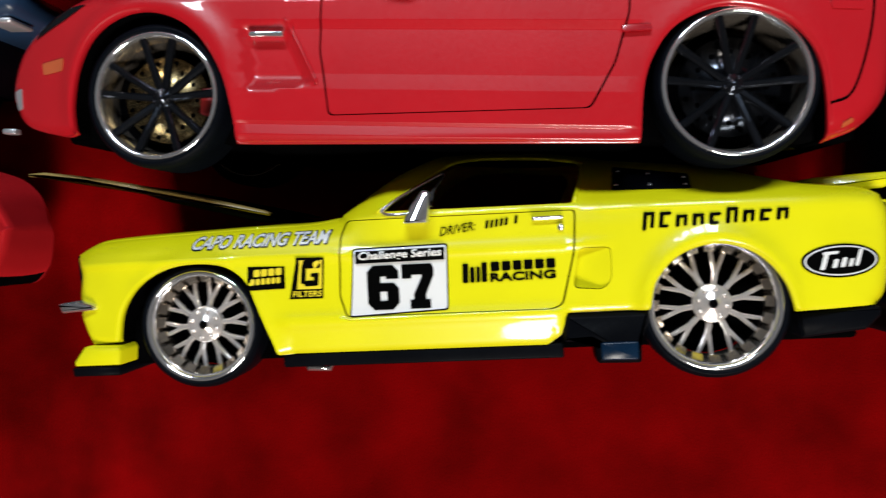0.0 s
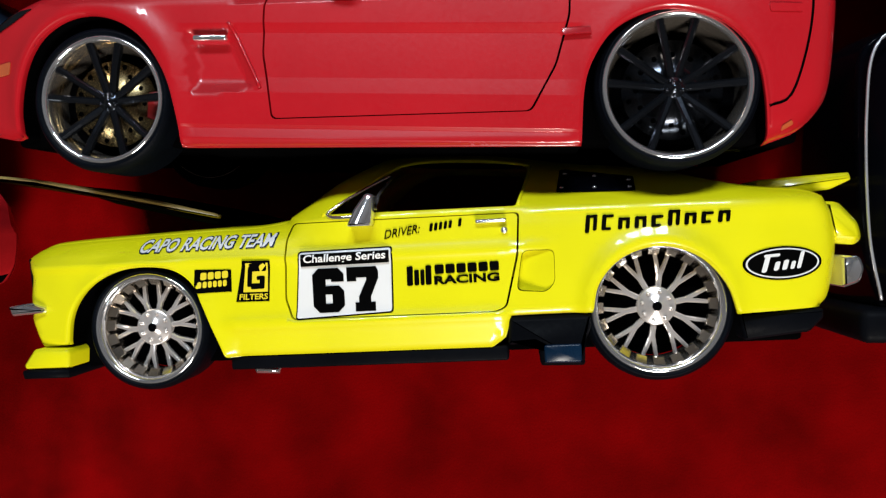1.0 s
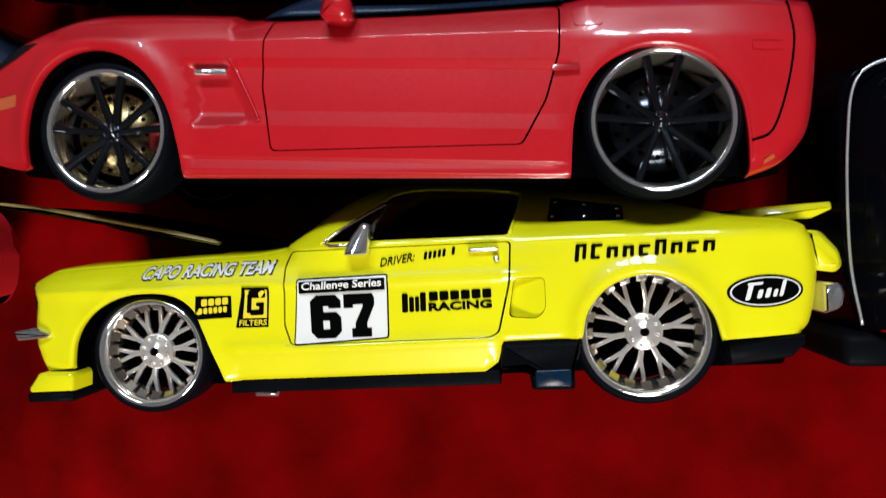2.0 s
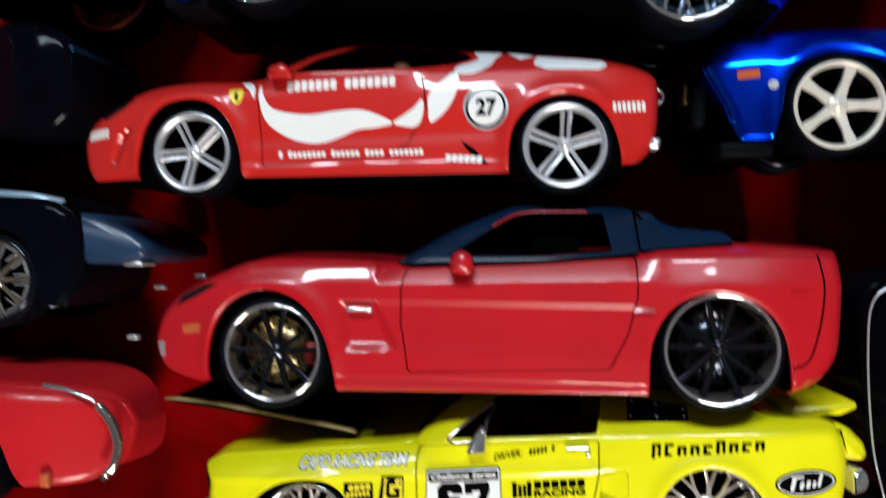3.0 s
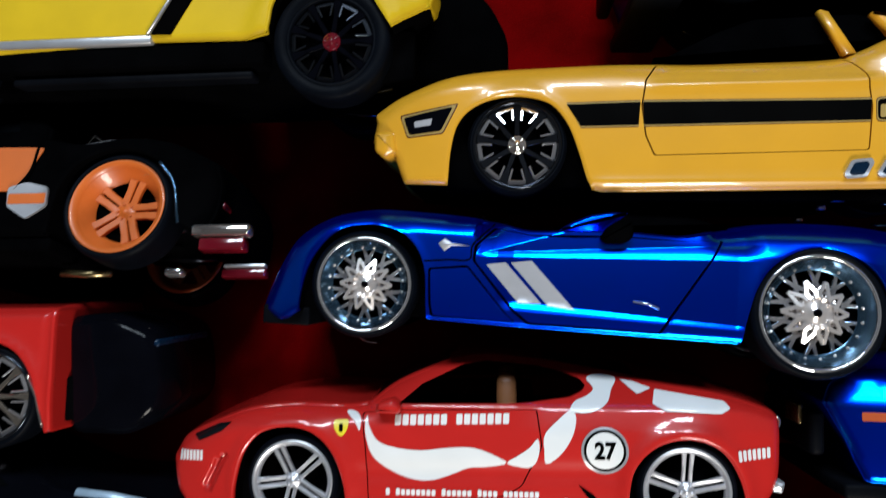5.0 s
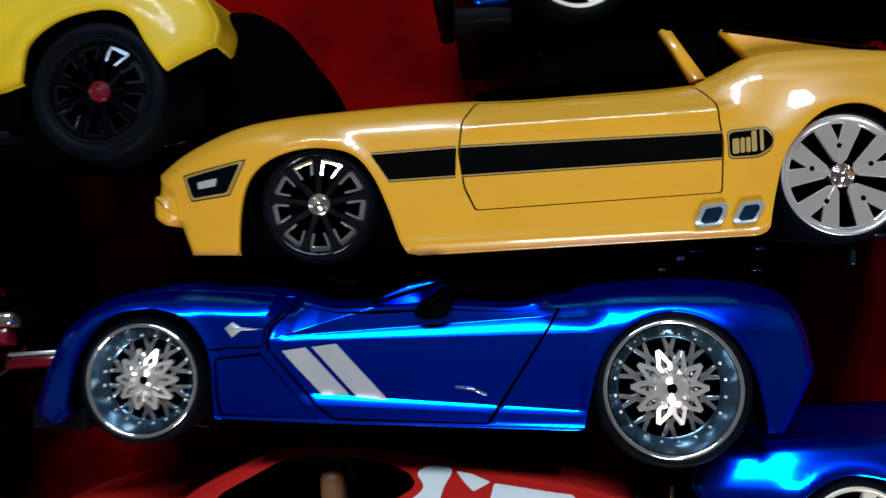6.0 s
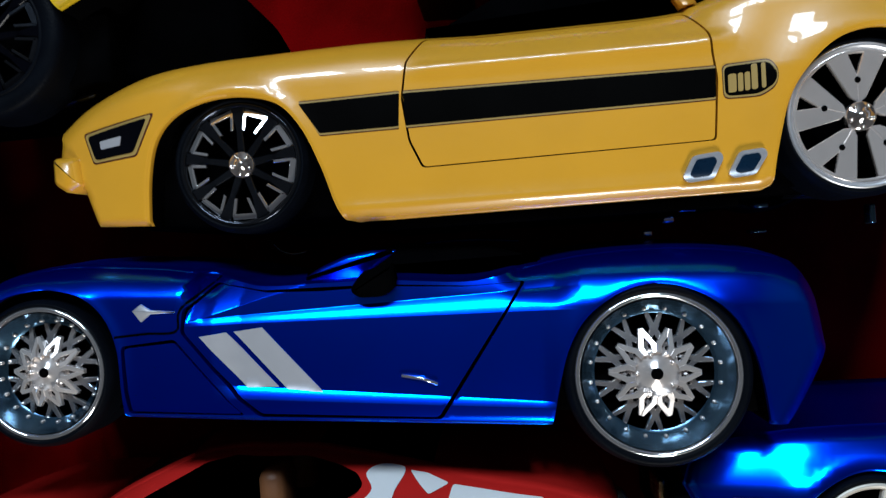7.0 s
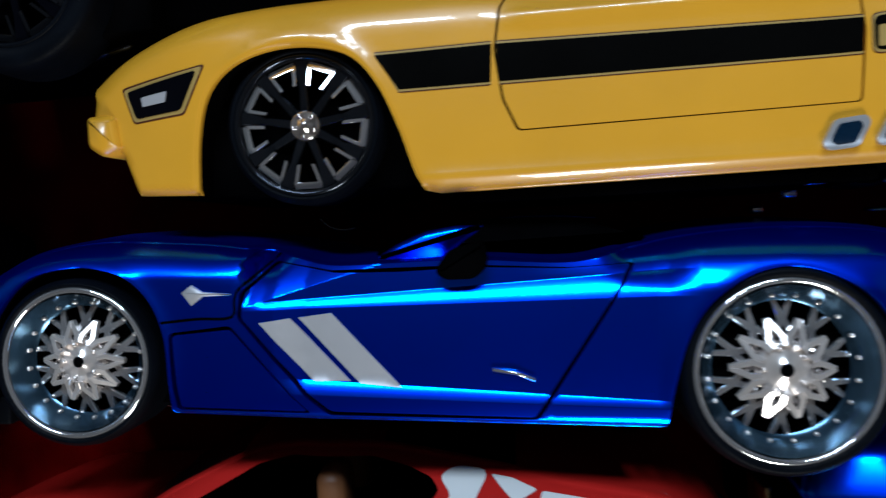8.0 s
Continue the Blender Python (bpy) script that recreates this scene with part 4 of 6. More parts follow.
# ---- the red sports coupe with the dark roof ----
def red_coupe():
    H = 38.5
    car = laid("sports_coupe", "red diecast sports coupe with a dark blue roof and black wheels", (-0.072, 0.035), (0.052, 0.032), 0.078, H)
    arch_r = pts("141.8,-11.9 141,-2.3 139.2,5.2 134.9,10.9 129.5,14 122.8,15.4 116.5,14.4 110.8,11.1 107,5.5 105.2,-0.8 104.8,-12.1")
    arch_f = pts("19.1,-11.9 18.2,-4.3 15.8,3.7 11,11.1 5.3,15.2 -1,16.7 -7.4,15.4 -13.1,11.5 -16.8,5.3 -18.6,-2.8 -18.6,-9.4")
    top = pts("-37.8,-1 -37.3,4 -33.5,10.5 -24.6,16.5 -13,21.6 -5,24.2 3.5,25 16.4,24.7 28,24.1 36.5,23.4 57,24.2 76,24.7 97.5,26")
    deck = pts("97.5,26 106,27 117.5,28 130,27.8 142.5,26.8 156,25.4")
    sections = [(1.8, True, top), (1.8, True, deck), (5, True, pts("156,25.4 156.4,19 156,10.6 155,0.6 153,-4.5 148.6,-9 141.8,-11.9")), (1, True, arch_r),
                (1.5, False, pts("104.8,-12.1 19.1,-11.9")), (1, True, arch_f), (2, True, pts("-18.6,-9.4 -22.5,-9.8 -33.6,-6.8 -37.8,-1"))]
    height, outline = height_of(H, sections, (-4, 9, 34), (132, 4.0, 26), 24.0, 0.75,
                                bulges=((0, 0, 18.0, 3.0, 0.9), (124, 0, 17.5, 3.4, 0.3)),
                                belly=0.1, sill=-11,
                                slopes=((-30, 34, 18, 0.42), (105, 190, 17, 0.30)), facets=((31, 18.0, 103, 18.8, 0.57, 105),),
                                dents=((pts("19.8,13.6 29,13.8 31,14.2 37.0,1.0 35,-0.4 21.5,-0.8"), 1.6, 2.6),),
                                profiles=((18, 105, -0.022, ((20, 0), (14.5, 0), (12.6, -0.7), (6, -0.45), (3.1, -0.35), (-0.2, 0.1), (-6.9, 0.0), (-7.6, -0.5), (-9.8, 0.1), (-12.5, -0.9))),))
    folds = (((31, 18.0), (150, 19.3)),) + tuple(((16, v), (107, v - 2.0)) for v in (14.5, 12.6, 3.1, -0.2, -6.9, -7.6, -9.8))
    door = rounded(pts("39.4,22.6 37.8,17.9 37.5,7.5 38.8,-0.4 39.5,-6.3 94.6,-5.2 99.6,4.3 102.2,14.3 102.3,25.0 76,23.6 57,23.2"), 1.2)
    body = shell("body", [outline, straight(door, 1.2)], height, [RED, CHASSIS, GLASS], car, "glossy red diecast body shell", crown=2.5, creases=folds)
    c = door.mean(0)
    leaf = panel("door", [straight(c + (door - c) * (1 - 0.45 / np.hypot(*(door - c).T))[:, None], 1.2)], height, RED, car, "red door with a sculpted side", lift=0.03, creases=folds)
    # roof of dark plastic
    rs = [(3, True, pts("37,23.8 51.8,32.4 66.2,38.4 71.8,39.7 88.7,39.5 97.7,38.7 102.6,38.2")), (0.6, False, pts("102.6,38.2 102.8,26.4")), (0, True, pts("102.8,26.4 97.5,25.8 76,24.5 57,24.0 37,23.8"))]
    roof_h, roof_line = height_of(H - 1.2, rs, (-4, 0, 34), (160, 0, 26), 24.0, 0.85)
    window = rounded(pts("50.6,25.6 60,31.8 68.5,36.8 73,38.0 94.2,37.6 95.8,26.4 76,25.4"), 1.0)
    shell("roof", [roof_line, straight(window, 1.2)], roof_h, [NAVY, CHASSIS, GLASS], car, "dark blue plastic roof", glass=((40, 64),), crown=2.0)
    qs = [(1.5, True, pts("103.4,37.8 107.6,37.4 110,34.8 114,33 121,32.2 126,31.6 128.6,29.0")), (0, True, pts("128.6,29.0 117.5,28.0 103.5,26.9")), (0.6, False, pts("103.5,26.9 103.4,37.8"))]
    quarter_h, quarter = height_of(H - 1.3, qs, (-4, 0, 34), (160, 0, 26), 24.0, 0.85)
    panel("roof_quarter", [quarter], quarter_h, NAVY, car, "dark blue rear roof quarter", depth=4)
    part("rear_window", *prism(pts("103,37.8 113.4,33.8 129,28.4 134,27.4 103,26"), 27, 54, 2.0), CHASSIS, car, "black rear window")
    edge = spline(pts("90,38.0 80,38.2 73,38.1 68,36.8 63,34"), 1.0)
    tube("roof_trim", [(x, y, z) for (x, y), z in zip(edge, roof_h(edge) + 0.1)], 0.35, RED, car, n=6)
    # mirror, vent, badge, flap, lights
    bm_v, bm_f = prism(rounded(pts("51.4,21.4 52.4,26 55.4,27.6 58.2,25.6 58.2,21.6 56.5,20.6"), 1.5), 43.5, 7.5, 1.4)
    part("door_mirror", bm_v, bm_f, RED, car, "red door mirror")
    cove = spline(pts("30.2,14.2 33.6,7.8 37.2,0.4"), 1.2)
    tube("side_vent_edge", [(x, y, z + 0.1) for (x, y), z in zip(cove, height(cove))], 0.35, RED, car, "raised edge of the side vent", 6)
    part("badge", *prism(rounded(pts("22.4,10.6 29.8,10.5 29.9,11.6 22.5,11.7"), 0.4), 38.9, 1.2, 0.2), CHROME, car, "small bright badge")
    panel("fuel_flap", [straight(rounded(pts("104.6,24.0 111.6,24.2 111,20 105.2,19.8"), 0.8), 1.0)], height, RED, car, depth=0.5, lift=0.35)
    panel("front_marker", [straight(rounded(pts("-27,6.4 -20.6,7.2 -20.9,4.4 -26.6,3.8"), 0.5), 1.0)], height, AMBER, car, "amber side marker", depth=0.3, lift=0.2)
    panel("fog_lamp", [straight(rounded(pts("-36.4,1 -34,1.6 -33.8,-3.2 -35.8,-3.4"), 0.6), 0.8)], height, SATIN, car, depth=0.3, lift=0.25)
    panel("headlight", [straight(rounded(pts("-29,12 -20.5,15.6 -15,18.6 -19.5,18.2 -27,15"), 0.5), 0.8)], height, BLACK_CHROME, car, "dark glazed headlight", depth=0.3, lift=0.25)
    seam = spline(pts("149.4,25.2 150.1,16.1 148.7,6.3 145.8,-2.3 141.6,-4.5"), 1.2)
    tube("bumper_seam", [(x, y, z) for (x, y), z in zip(seam, height(seam) - 0.05)], 0.3, CHASSIS, car, n=6)
    panel("rear_marker", [straight(rounded(pts("141.4,14.2 147.8,14.2 147.9,15.8 141.2,15.8"), 0.4), 1.0)], height, RED, car, depth=0.3, lift=0.25)
    panel("rear_reflector", [straight(rounded(pts("144.4,-9.4 146.8,-8 146.2,-7.2 144.4,-8.4"), 0.3), 0.8)], height, AMBER, car, depth=0.3, lift=0.25)
    panel("air_intake", [straight(rounded(pts("100.6,10.2 106.4,10.2 106.2,11.6 100.7,11.6"), 0.3), 0.6)], lambda q: height(q) + 0.2 + 0.62 * (11.6 - np.asarray(q)[:, 1]), RED, car, depth=0.6, rims=())
    block("cockpit", (44, 100), (-6, 20), (-27, 27), CHASSIS, car, bevel=2)
    # Added black block darkens the cabin and hides the red shell behind the window.
    block("parcel_shelf", (54, 101), (22.5, 27.0), (-31, 31), CHASSIS, car, "black block hiding the red shell in the cabin", bevel=1)
    for w in (14, -14):
        block("seat", (74, 88), (0, 31), (w - 8, w + 8), CHASSIS, car, bevel=3)
    underside(car, -24, 150, H, -11, 6, -11.5)
    set_wheels(car, "ten", ((0.4, -1.3), (124, 0.2)), 36.6, (13.9, 15.0), (16.0, 16.7), 15, BLACK_CHROME, CHROME, SMOKED_CHROME, BLACK_CHROME, (90, 90))


red_coupe()


# ---- the scarlet coupe with the white ribbon ----
def ribbon_coupe():
    H = 35.0
    car = laid("mid_engined_coupe", "scarlet diecast coupe with a white ribbon decal and silver wheels", (-0.097, 0.093), (0.013, 0.090), 0.070, H)
    arch_r = pts("126,-5.9 124.4,2 121.3,8.4 116.7,12.4 109.9,14 102,12 96.4,6.7 94.4,0.2 94.1,-7.8")
    arch_f = pts("16.3,-7.9 15,0.5 11.6,8.9 6.3,14 -0.6,15.7 -8.6,14 -13.9,8 -16.5,-0.6 -17.3,-7.8")
    sections = [(5, True, pts("-38.5,6 -34.3,10.9 -21.4,17 -12.2,20 0.5,21.3 14.8,21 21.6,21.8")),
                (3, True, pts("21.6,21.8 30.4,27.8 44.9,33.4 53.9,34.7 61,34.4 71.6,33.0 84,31.2 97,29.0 107.7,26.9 122,24.6 133,21.2 136.5,18.8")),
                (4, True, pts("136.5,18.8 136.6,13 135.6,2 131.5,-4.4 126,-5.9")), (1, True, arch_r), (1.5, False, pts("94.1,-7.8 16.3,-7.9")), (1, True, arch_f),
                (2, False, pts("-17.3,-7.8 -34.6,-7.7")), (3, True, pts("-34.6,-7.7 -37.2,-4 -38.2,1 -38.5,6"))]
    height, outline = height_of(H, sections, (-6, 8, 32), (112, 6, 26), 21.5, 1.15,
                                bulges=((0, 0, 16.5, 2.6, 0.9), (110, 0, 15.5, 2.8, 1.2)),
                                ridges=((22, 3.2, 90, 4.5, 3.0, -0.8), (17, -6, 94, -6, 1.6, 0.8)), belly=0.2,
                                slopes=((-40, 30, 15, 0.30), (66, 140, 15, 0.30)), dents=((pts("-27.6,-4.4 -24.6,-3.6 -20.6,4.6 -17.0,8.0 -21,8 -25,3.6"), 2.2, 1.2),))
    window = rounded(pts("30.6,22.4 37,27.6 48.5,32.6 55,33.6 61,33.1 70,32.0 77.5,30.4 82,28.9 83.6,27.2 82.4,25.8 78.8,24.3 67,22.9"), 0.7)
    door = rounded(pts("20.2,19.8 21.2,11.4 22.3,-5.0 60.4,-2.4 65.4,0.6 71,11.4 69.6,21.4 50,21.4 32,21.0"), 1.0)
    body = shell("body", [outline, straight(window, 1.2), straight(door, 1.2)], height, [SCARLET, CHASSIS, GLASS], car, "glossy scarlet body shell", glass=((24, 44), (72, 98)), crown=2.0)
    c = door.mean(0)
    leaf = panel("door", [straight(c + (door - c) * (1 - 0.4 / np.hypot(*(door - c).T))[:, None], 1.2)], height, SCARLET, car, "scarlet door", lift=0.03)
    block("cockpit", (30, 80), (-4, 17), (-24, 24), CHASSIS, car, bevel=2)
    for w in (13, -13):
        block("seat", (58, 64), (6, 29), (w - 6, w + 6), TAN, car, "tan seat", bevel=2.2)
    part("door_mirror", *prism(rounded(pts("24.8,20.6 25.4,23.2 29.6,24.6 32,22.4 31.6,20.4"), 1.0), 39.0, 6.5, 1.0), SCARLET, car, "scarlet door mirror")
    # white ribbon in three lengths, number, badge, sponsor bars
    ribbon = pts("21.8,19.2 22.6,16.2 25.2,12.2 30.4,10.5 37.1,9.9 43.5,10.6 50.5,11.0 55.6,9.8 61.0,7.2 60.6,6.5 55.5,5.6 50.5,5.2 45.5,3.2 40.5,1.7 35.8,1.7 31.0,3.0 26.6,5.4 23.6,8.2 22.0,12.0 21.3,16.4")
    decal("ribbon", spline(ribbon, 1.5, True), height, WHITE, leaf, "white wavy ribbon decal", lift=0.18)
    decal("ribbon_end", spline(pts("61.2,6.9 64.6,9.2 67.4,11.2 69.6,13.6 70.1,10.5 69.0,6.9 67.0,5.6 64,5.9"), 1.2, True), height, WHITE, leaf, lift=0.18)
    decal("ribbon_tail", spline(pts("71.6,14.8 75.2,18.6 79,21.4 80.2,19.0 79.0,14.2 76.0,9.6 72.0,6.8 71.4,10.6"), 1.2, True), height, WHITE, body, lift=0.18)
    decal("ribbon_tip", spline(pts("15.6,20.0 18.2,20.0 20.0,18.4 19.8,15.0 18.4,17.4"), 1.0, True), height, WHITE, body, lift=0.18)
    decal("ribbon_arch", spline(pts("78.8,21.3 80.0,23.5 83.4,24.8 85.6,26.6 84.0,28.9 86.6,30.0 91.2,29.6 92.4,28.8 90.6,26.4 89.2,23.6 86.2,21.5 82.4,20.6"), 0.8, True), height, WHITE, body, lift=0.45)
    decal("ribbon_sash", rounded(pts("93.4,28.9 97.2,28.3 101.8,26.8 97.6,25.4 95.8,26.8"), 0.5), height, WHITE, body, lift=0.45)
    decal("deck_flash", rounded(pts("102.6,26.6 121.0,23.9 122.2,22.2 119.4,20.8 104.6,21.4 101.2,23.2"), 0.6), height, WHITE, body, "broad white flash on the rear deck", lift=0.45)
    decal("roundel_edge", ring_poly(87.8, 10.7, 6.4, 6.4), height, SATIN, body, lift=0.16)
    decal("roundel_ring", ring_poly(87.8, 10.7, 5.7, 5.7), height, INK, body, lift=0.24)
    decal("roundel", ring_poly(87.8, 10.7, 5.0, 5.0), height, WHITE, body, "white race number roundel", lift=0.32)
    lettering("race_number", "27", ((85.0, 8.2), (90.9, 8.2), (85.0, 13.2)), height, INK, body, "black race number 27", 0.0, 0.44, 0.04)
    decal("shield", spline(pts("12.4,17.6 14.4,17.9 16.4,17.8 16.2,15.2 14.6,13.4 12.9,15.0"), 0.8, True), height, YELLOW_PRINT, body, "small yellow shield", lift=0.2)
    letter_bars("shield_mark", ((13.6, 14.4), (15.4, 14.4), (13.6, 17.2)), [(0.2, 0.8, 0.1, 0.9)], height, INK, body, "", 0.32)
    letter_bars("door_name", ((29.6, 16.7), (62.0, 17.6), (29.7, 19.6)), [m for k, m in enumerate(word(15, 0.22, range(15))) if k != 7], height, WHITE, leaf, "row of white bars")
    letter_bars("sill_name", ((27.2, -2.6), (70.0, -2.4), (27.2, -0.7)), [m for k, m in enumerate(word(30, 0.22, (0, 2, 11, 18), 0, 0.85)) if k not in (1, 10, 17, 22)], height, WHITE, leaf, "row of small white bars")
    letter_bars("nose_name", ((-35.6, 4.4), (-27, 5.0), (-35.6, 7.4)), word(7, 0.3, range(7)), height, WHITE, body, "white sponsor bars")
    letter_bars("tail_name", ((123, 8.4), (132.8, 9.0), (122.9, 11.2)), word(7, 0.3, range(7)), height, WHITE, body, "white sponsor bars")
    letter_bars("sill_sponsor", ((76.0, -4.4), (86.6, -5.2), (76.4, -2.4)), word(6, 0.15, range(6)), height, WHITE, body)
    panel("side_slot", [straight(rounded(pts("80.6,1.4 84.4,-1.0 88.6,-5.6 86.6,-5.2 82.6,-1.4"), 0.4), 0.8)], height, CHASSIS, car, "black slot ahead of the rear wheel", depth=0.3, lift=0.2)
    panel("headlight", [straight(rounded(pts("-31,12 -22.4,15.8 -18.2,16.6 -21,14 -28.6,10.6"), 0.6), 0.8)], height, BLACK_CHROME, car, "long dark glazed headlight", depth=0.3, lift=0.25)
    part("tail_lamp", *prism(rounded(pts("133.4,2.2 137.4,1.6 136.6,-1.4 133.6,-1.0"), 0.6), 29, 6, 0.6), SATIN, car, "pale tail lamp")
    part("exhaust_tip", *lathe([(2.2, 0), (2.5, 0.4), (2.5, 9), (1.9, 9), (1.9, 1)], 16), CHROME, car, "chromed exhaust tip", at=mm_pose(138, 16, 8, 0, 0, 0))
    underside(car, -26, 128, H, -8, 5, -8.6)
    set_wheels(car, "double", ((0, 0), (110, -0.3)), 33.6, (11.7, 11.8), (13.4, 13.6), 12, SATIN, SATIN, CHASSIS, SATIN, (-30, 15))


ribbon_coupe()


# ---- the blue roadster ----
def blue_roadster():
    H = 36.5
    car = laid("roadster", "metallic blue diecast roadster with two silver slashes on its side", (-0.075, 0.149), (0.048, 0.138), 0.0735, H)
    arch_r = pts("145,-10 143.3,-1.7 141.2,5 137.4,11.2 131.5,15.3 124.3,17 117.1,15.4 110.8,10.9 107.3,5.1 105.5,-1.7 104,-10.1")
    arch_f = pts("19.1,-8.9 18.7,-3.9 18,4.4 15.6,10.5 11.3,14.7 5.2,16.5 0,16.5 -6.3,14.9 -11.4,10.7 -15.5,4 -17.5,-4 -18,-9")
    sections = [(6, True, pts("-31,-8 -28.5,-2 -25,5 -20,12 -11.3,17.5 -3.5,20 4.3,21.1 16,20.9 26,20.4 35,19.4")), (0, True, pts("35,19.4 40,18.3 47,17 60,17.6 72,18 88,17.6 98,19.7")),
                (6, True, pts("98,19.7 107.6,21.9 117,23.1 126,23.6 136.4,23.4 146.6,22.2 152,20.3")),
                (5, True, pts("152,20.3 154.8,15.6 157.2,6.3 157.5,2.8 154.5,-3 150,-10.4")), (1, False, pts("150,-10.4 145,-10")), (0.4, True, arch_r),
                (1.5, False, pts("104,-10.1 45,-9.5 19.1,-8.9")), (0.4, True, arch_f), (2, True, pts("-18,-9 -24,-12 -31,-8"))]
    height, outline = height_of(H, sections, (-2, 9, 30), (134, 6, 24), 18.0, 0.5,
                                bulges=((0, 0, 17.5, 2.2, 0.5), (124, 0, 18, 2.4, 0.25)),
                                belly=0.4, sill=-6,
                                slopes=((99, 160, 13, 0.42), (-30, 30, 14.5, 0.38), (84, 99, 15, 0.25)),
                                steps=((33, 9.3, 107, 12.2, (1.2, 4.4), 0.50), (40, -5.0, 105, -6.7, (2.6, 1.3), 0.50)),
                                facets=((32.2, 9.9, 51.5, 16.0, 0.72),))
    door = rounded(pts("36.4,17.8 31.4,12.5 31.0,8.1 42.4,-5.1 46.9,-8.6 82.8,-8.9 99.2,17.6 88,16.8 72,17.2 60,16.8 47,16.2"), 0.8)
    lower = rounded(pts("20.2,-8.0 19.4,-3.9 18.9,5.4 29.8,6.8 40.8,-5.6 43.8,-8.3"), 0.8)
    folds = (((28, 9.10), (109, 12.28)), ((28, 10.09), (109, 16.77)), ((38, -4.95), (107, -6.75)), ((38, -2.31), (107, -5.49)), ((32.2, 9.9), (53, 16.5)))
    body = shell("body", [outline, straight(door, 1.2), straight(lower, 1.2)], height, [CANDY, CHASSIS, GLASS], car, "candy blue body shell", crown=2.0, grid=0.9, creases=folds)
    c = door.mean(0)
    leaf = panel("door", [straight(c + (door - c) * (1 - 0.8 / np.hypot(*(door - c).T))[:, None], 1.2)], height, CANDY, car, "candy blue door with a raised crease", lift=0.03, grid=0.8, creases=folds)
    m = lower.mean(0)
    panel("sill_panel", [straight(m + (lower - m) * (1 - 0.7 / np.hypot(*(lower - m).T))[:, None], 1.2)], height, CANDY, car, "separate lower fender panel", depth=0.8, lift=-0.25)
    seam = spline(pts("17.6,7.2 24,7.9 30.2,8.4 31.0,12.6 36.6,19.0"), 1.0)
    tube("fender_seam", [(x, y, z - 0.12) for (x, y), z in zip(seam, height(seam))], 0.3, CHASSIS, car, n=6)
    for name, text in (("slash", "34.9,7.3 40.2,8.1 50.6,-2.7 44.2,-2.8"), ("slash", "41.6,8.2 47.3,9.0 59.5,-3.7 52.3,-3.1")):
        decal(name, pts(text), height, SILVER_PRINT, leaf, "silver slanted stripe", lift=0.2)
    part("fender_emblem", *prism(pts("24.8,13.2 26.6,14.6 28.6,13.4 33.5,13.1 33.5,12.9 28.6,12.6 26.6,11.0"), 36.2, 1.0, 0.2), SILVER_PRINT, car, "small silver emblem", at=mm_pose(-3.5, -0.8, 0.6))
    # windscreen frame, cockpit, mirror
    part("windscreen_frame", *prism(rounded(pts("54.5,18.3 58,20.6 63.2,22.9 68.5,23.9 73.4,24.0 72,22.6 69.6,21.0 67.6,19.2 65.2,16.8 58,16.4"), 0.5), 31.5, 2.6, 0.8), CANDY, car, "blue windscreen pillar")
    part("far_windscreen_pillar", *prism(rounded(pts("54.5,18.3 63.2,22.9 73.4,24.0 67.6,19.2 58,16.4"), 0.5), -29.0, 2.6, 0.6), CANDY, car)
    rim = spline(pts("70.5,23.8 76,25.6 88,26.2 99,25.8"), 1.5)
    tube("windscreen_top_rail", [(u, v, -18.0) for u, v in rim], 0.35, CANDY, car, "thin blue rail of the far side", 6)
    block("cockpit", (56, 94), (-5, 14), (-25, 25), CHASSIS, car, bevel=2)
    for w in (13, -13):
        block("seat", (80, 90), (0, 23), (w - 8, w + 8), CHASSIS, car, bevel=3)
    part("door_mirror", *prism(rounded(pts("65.2,16.2 67.6,19.8 73.6,21.6 74.2,17.2 72,15.0 67,14.8"), 1.2), 38.4, 5, 1.2), CHASSIS, car, "black door mirror")
    part("soft_top", *prism(rounded(pts("52,17.6 62,23.2 74,25.4 92,24.6 104,21.4 92,18 72,17.4"), 2.0), 24.5, 49, 2.0), CHASSIS, car, "dull black folded top")
    tube("door_catch", [(75, -0.4, 36.0), (79, -0.9, 36.3), (82, -2.0, 36.2)], 0.35, CHROME, car, n=6)
    underside(car, -22, 148, H, -9, 6, -9.8)
    # Arc added for the far front wheel's rim edge, placed to fit the view.
    tube("tow_loop", [(-5.5 + 9 * math.cos(a), -12.8 + 9 * math.sin(a), -21.5) for a in np.linspace(3.7, 4.9, 12)], 0.4, CHROME, car, "thin bright arc for the rim edge of the far wheel", 6)
    block("front_apron", (-30, -16), (-13.5, -8), (-28, 28), PLASTIC, car, "black front apron")
    set_wheels(car, "star", ((0.8, -0.3), (124, -0.5)), 35.0, (13.4, 15.6), (15.2, 17.9), 15, PALE_ALLOY, CHROME, BLACK_CHROME, PALE_ALLOY, (0, 0))


blue_roadster()


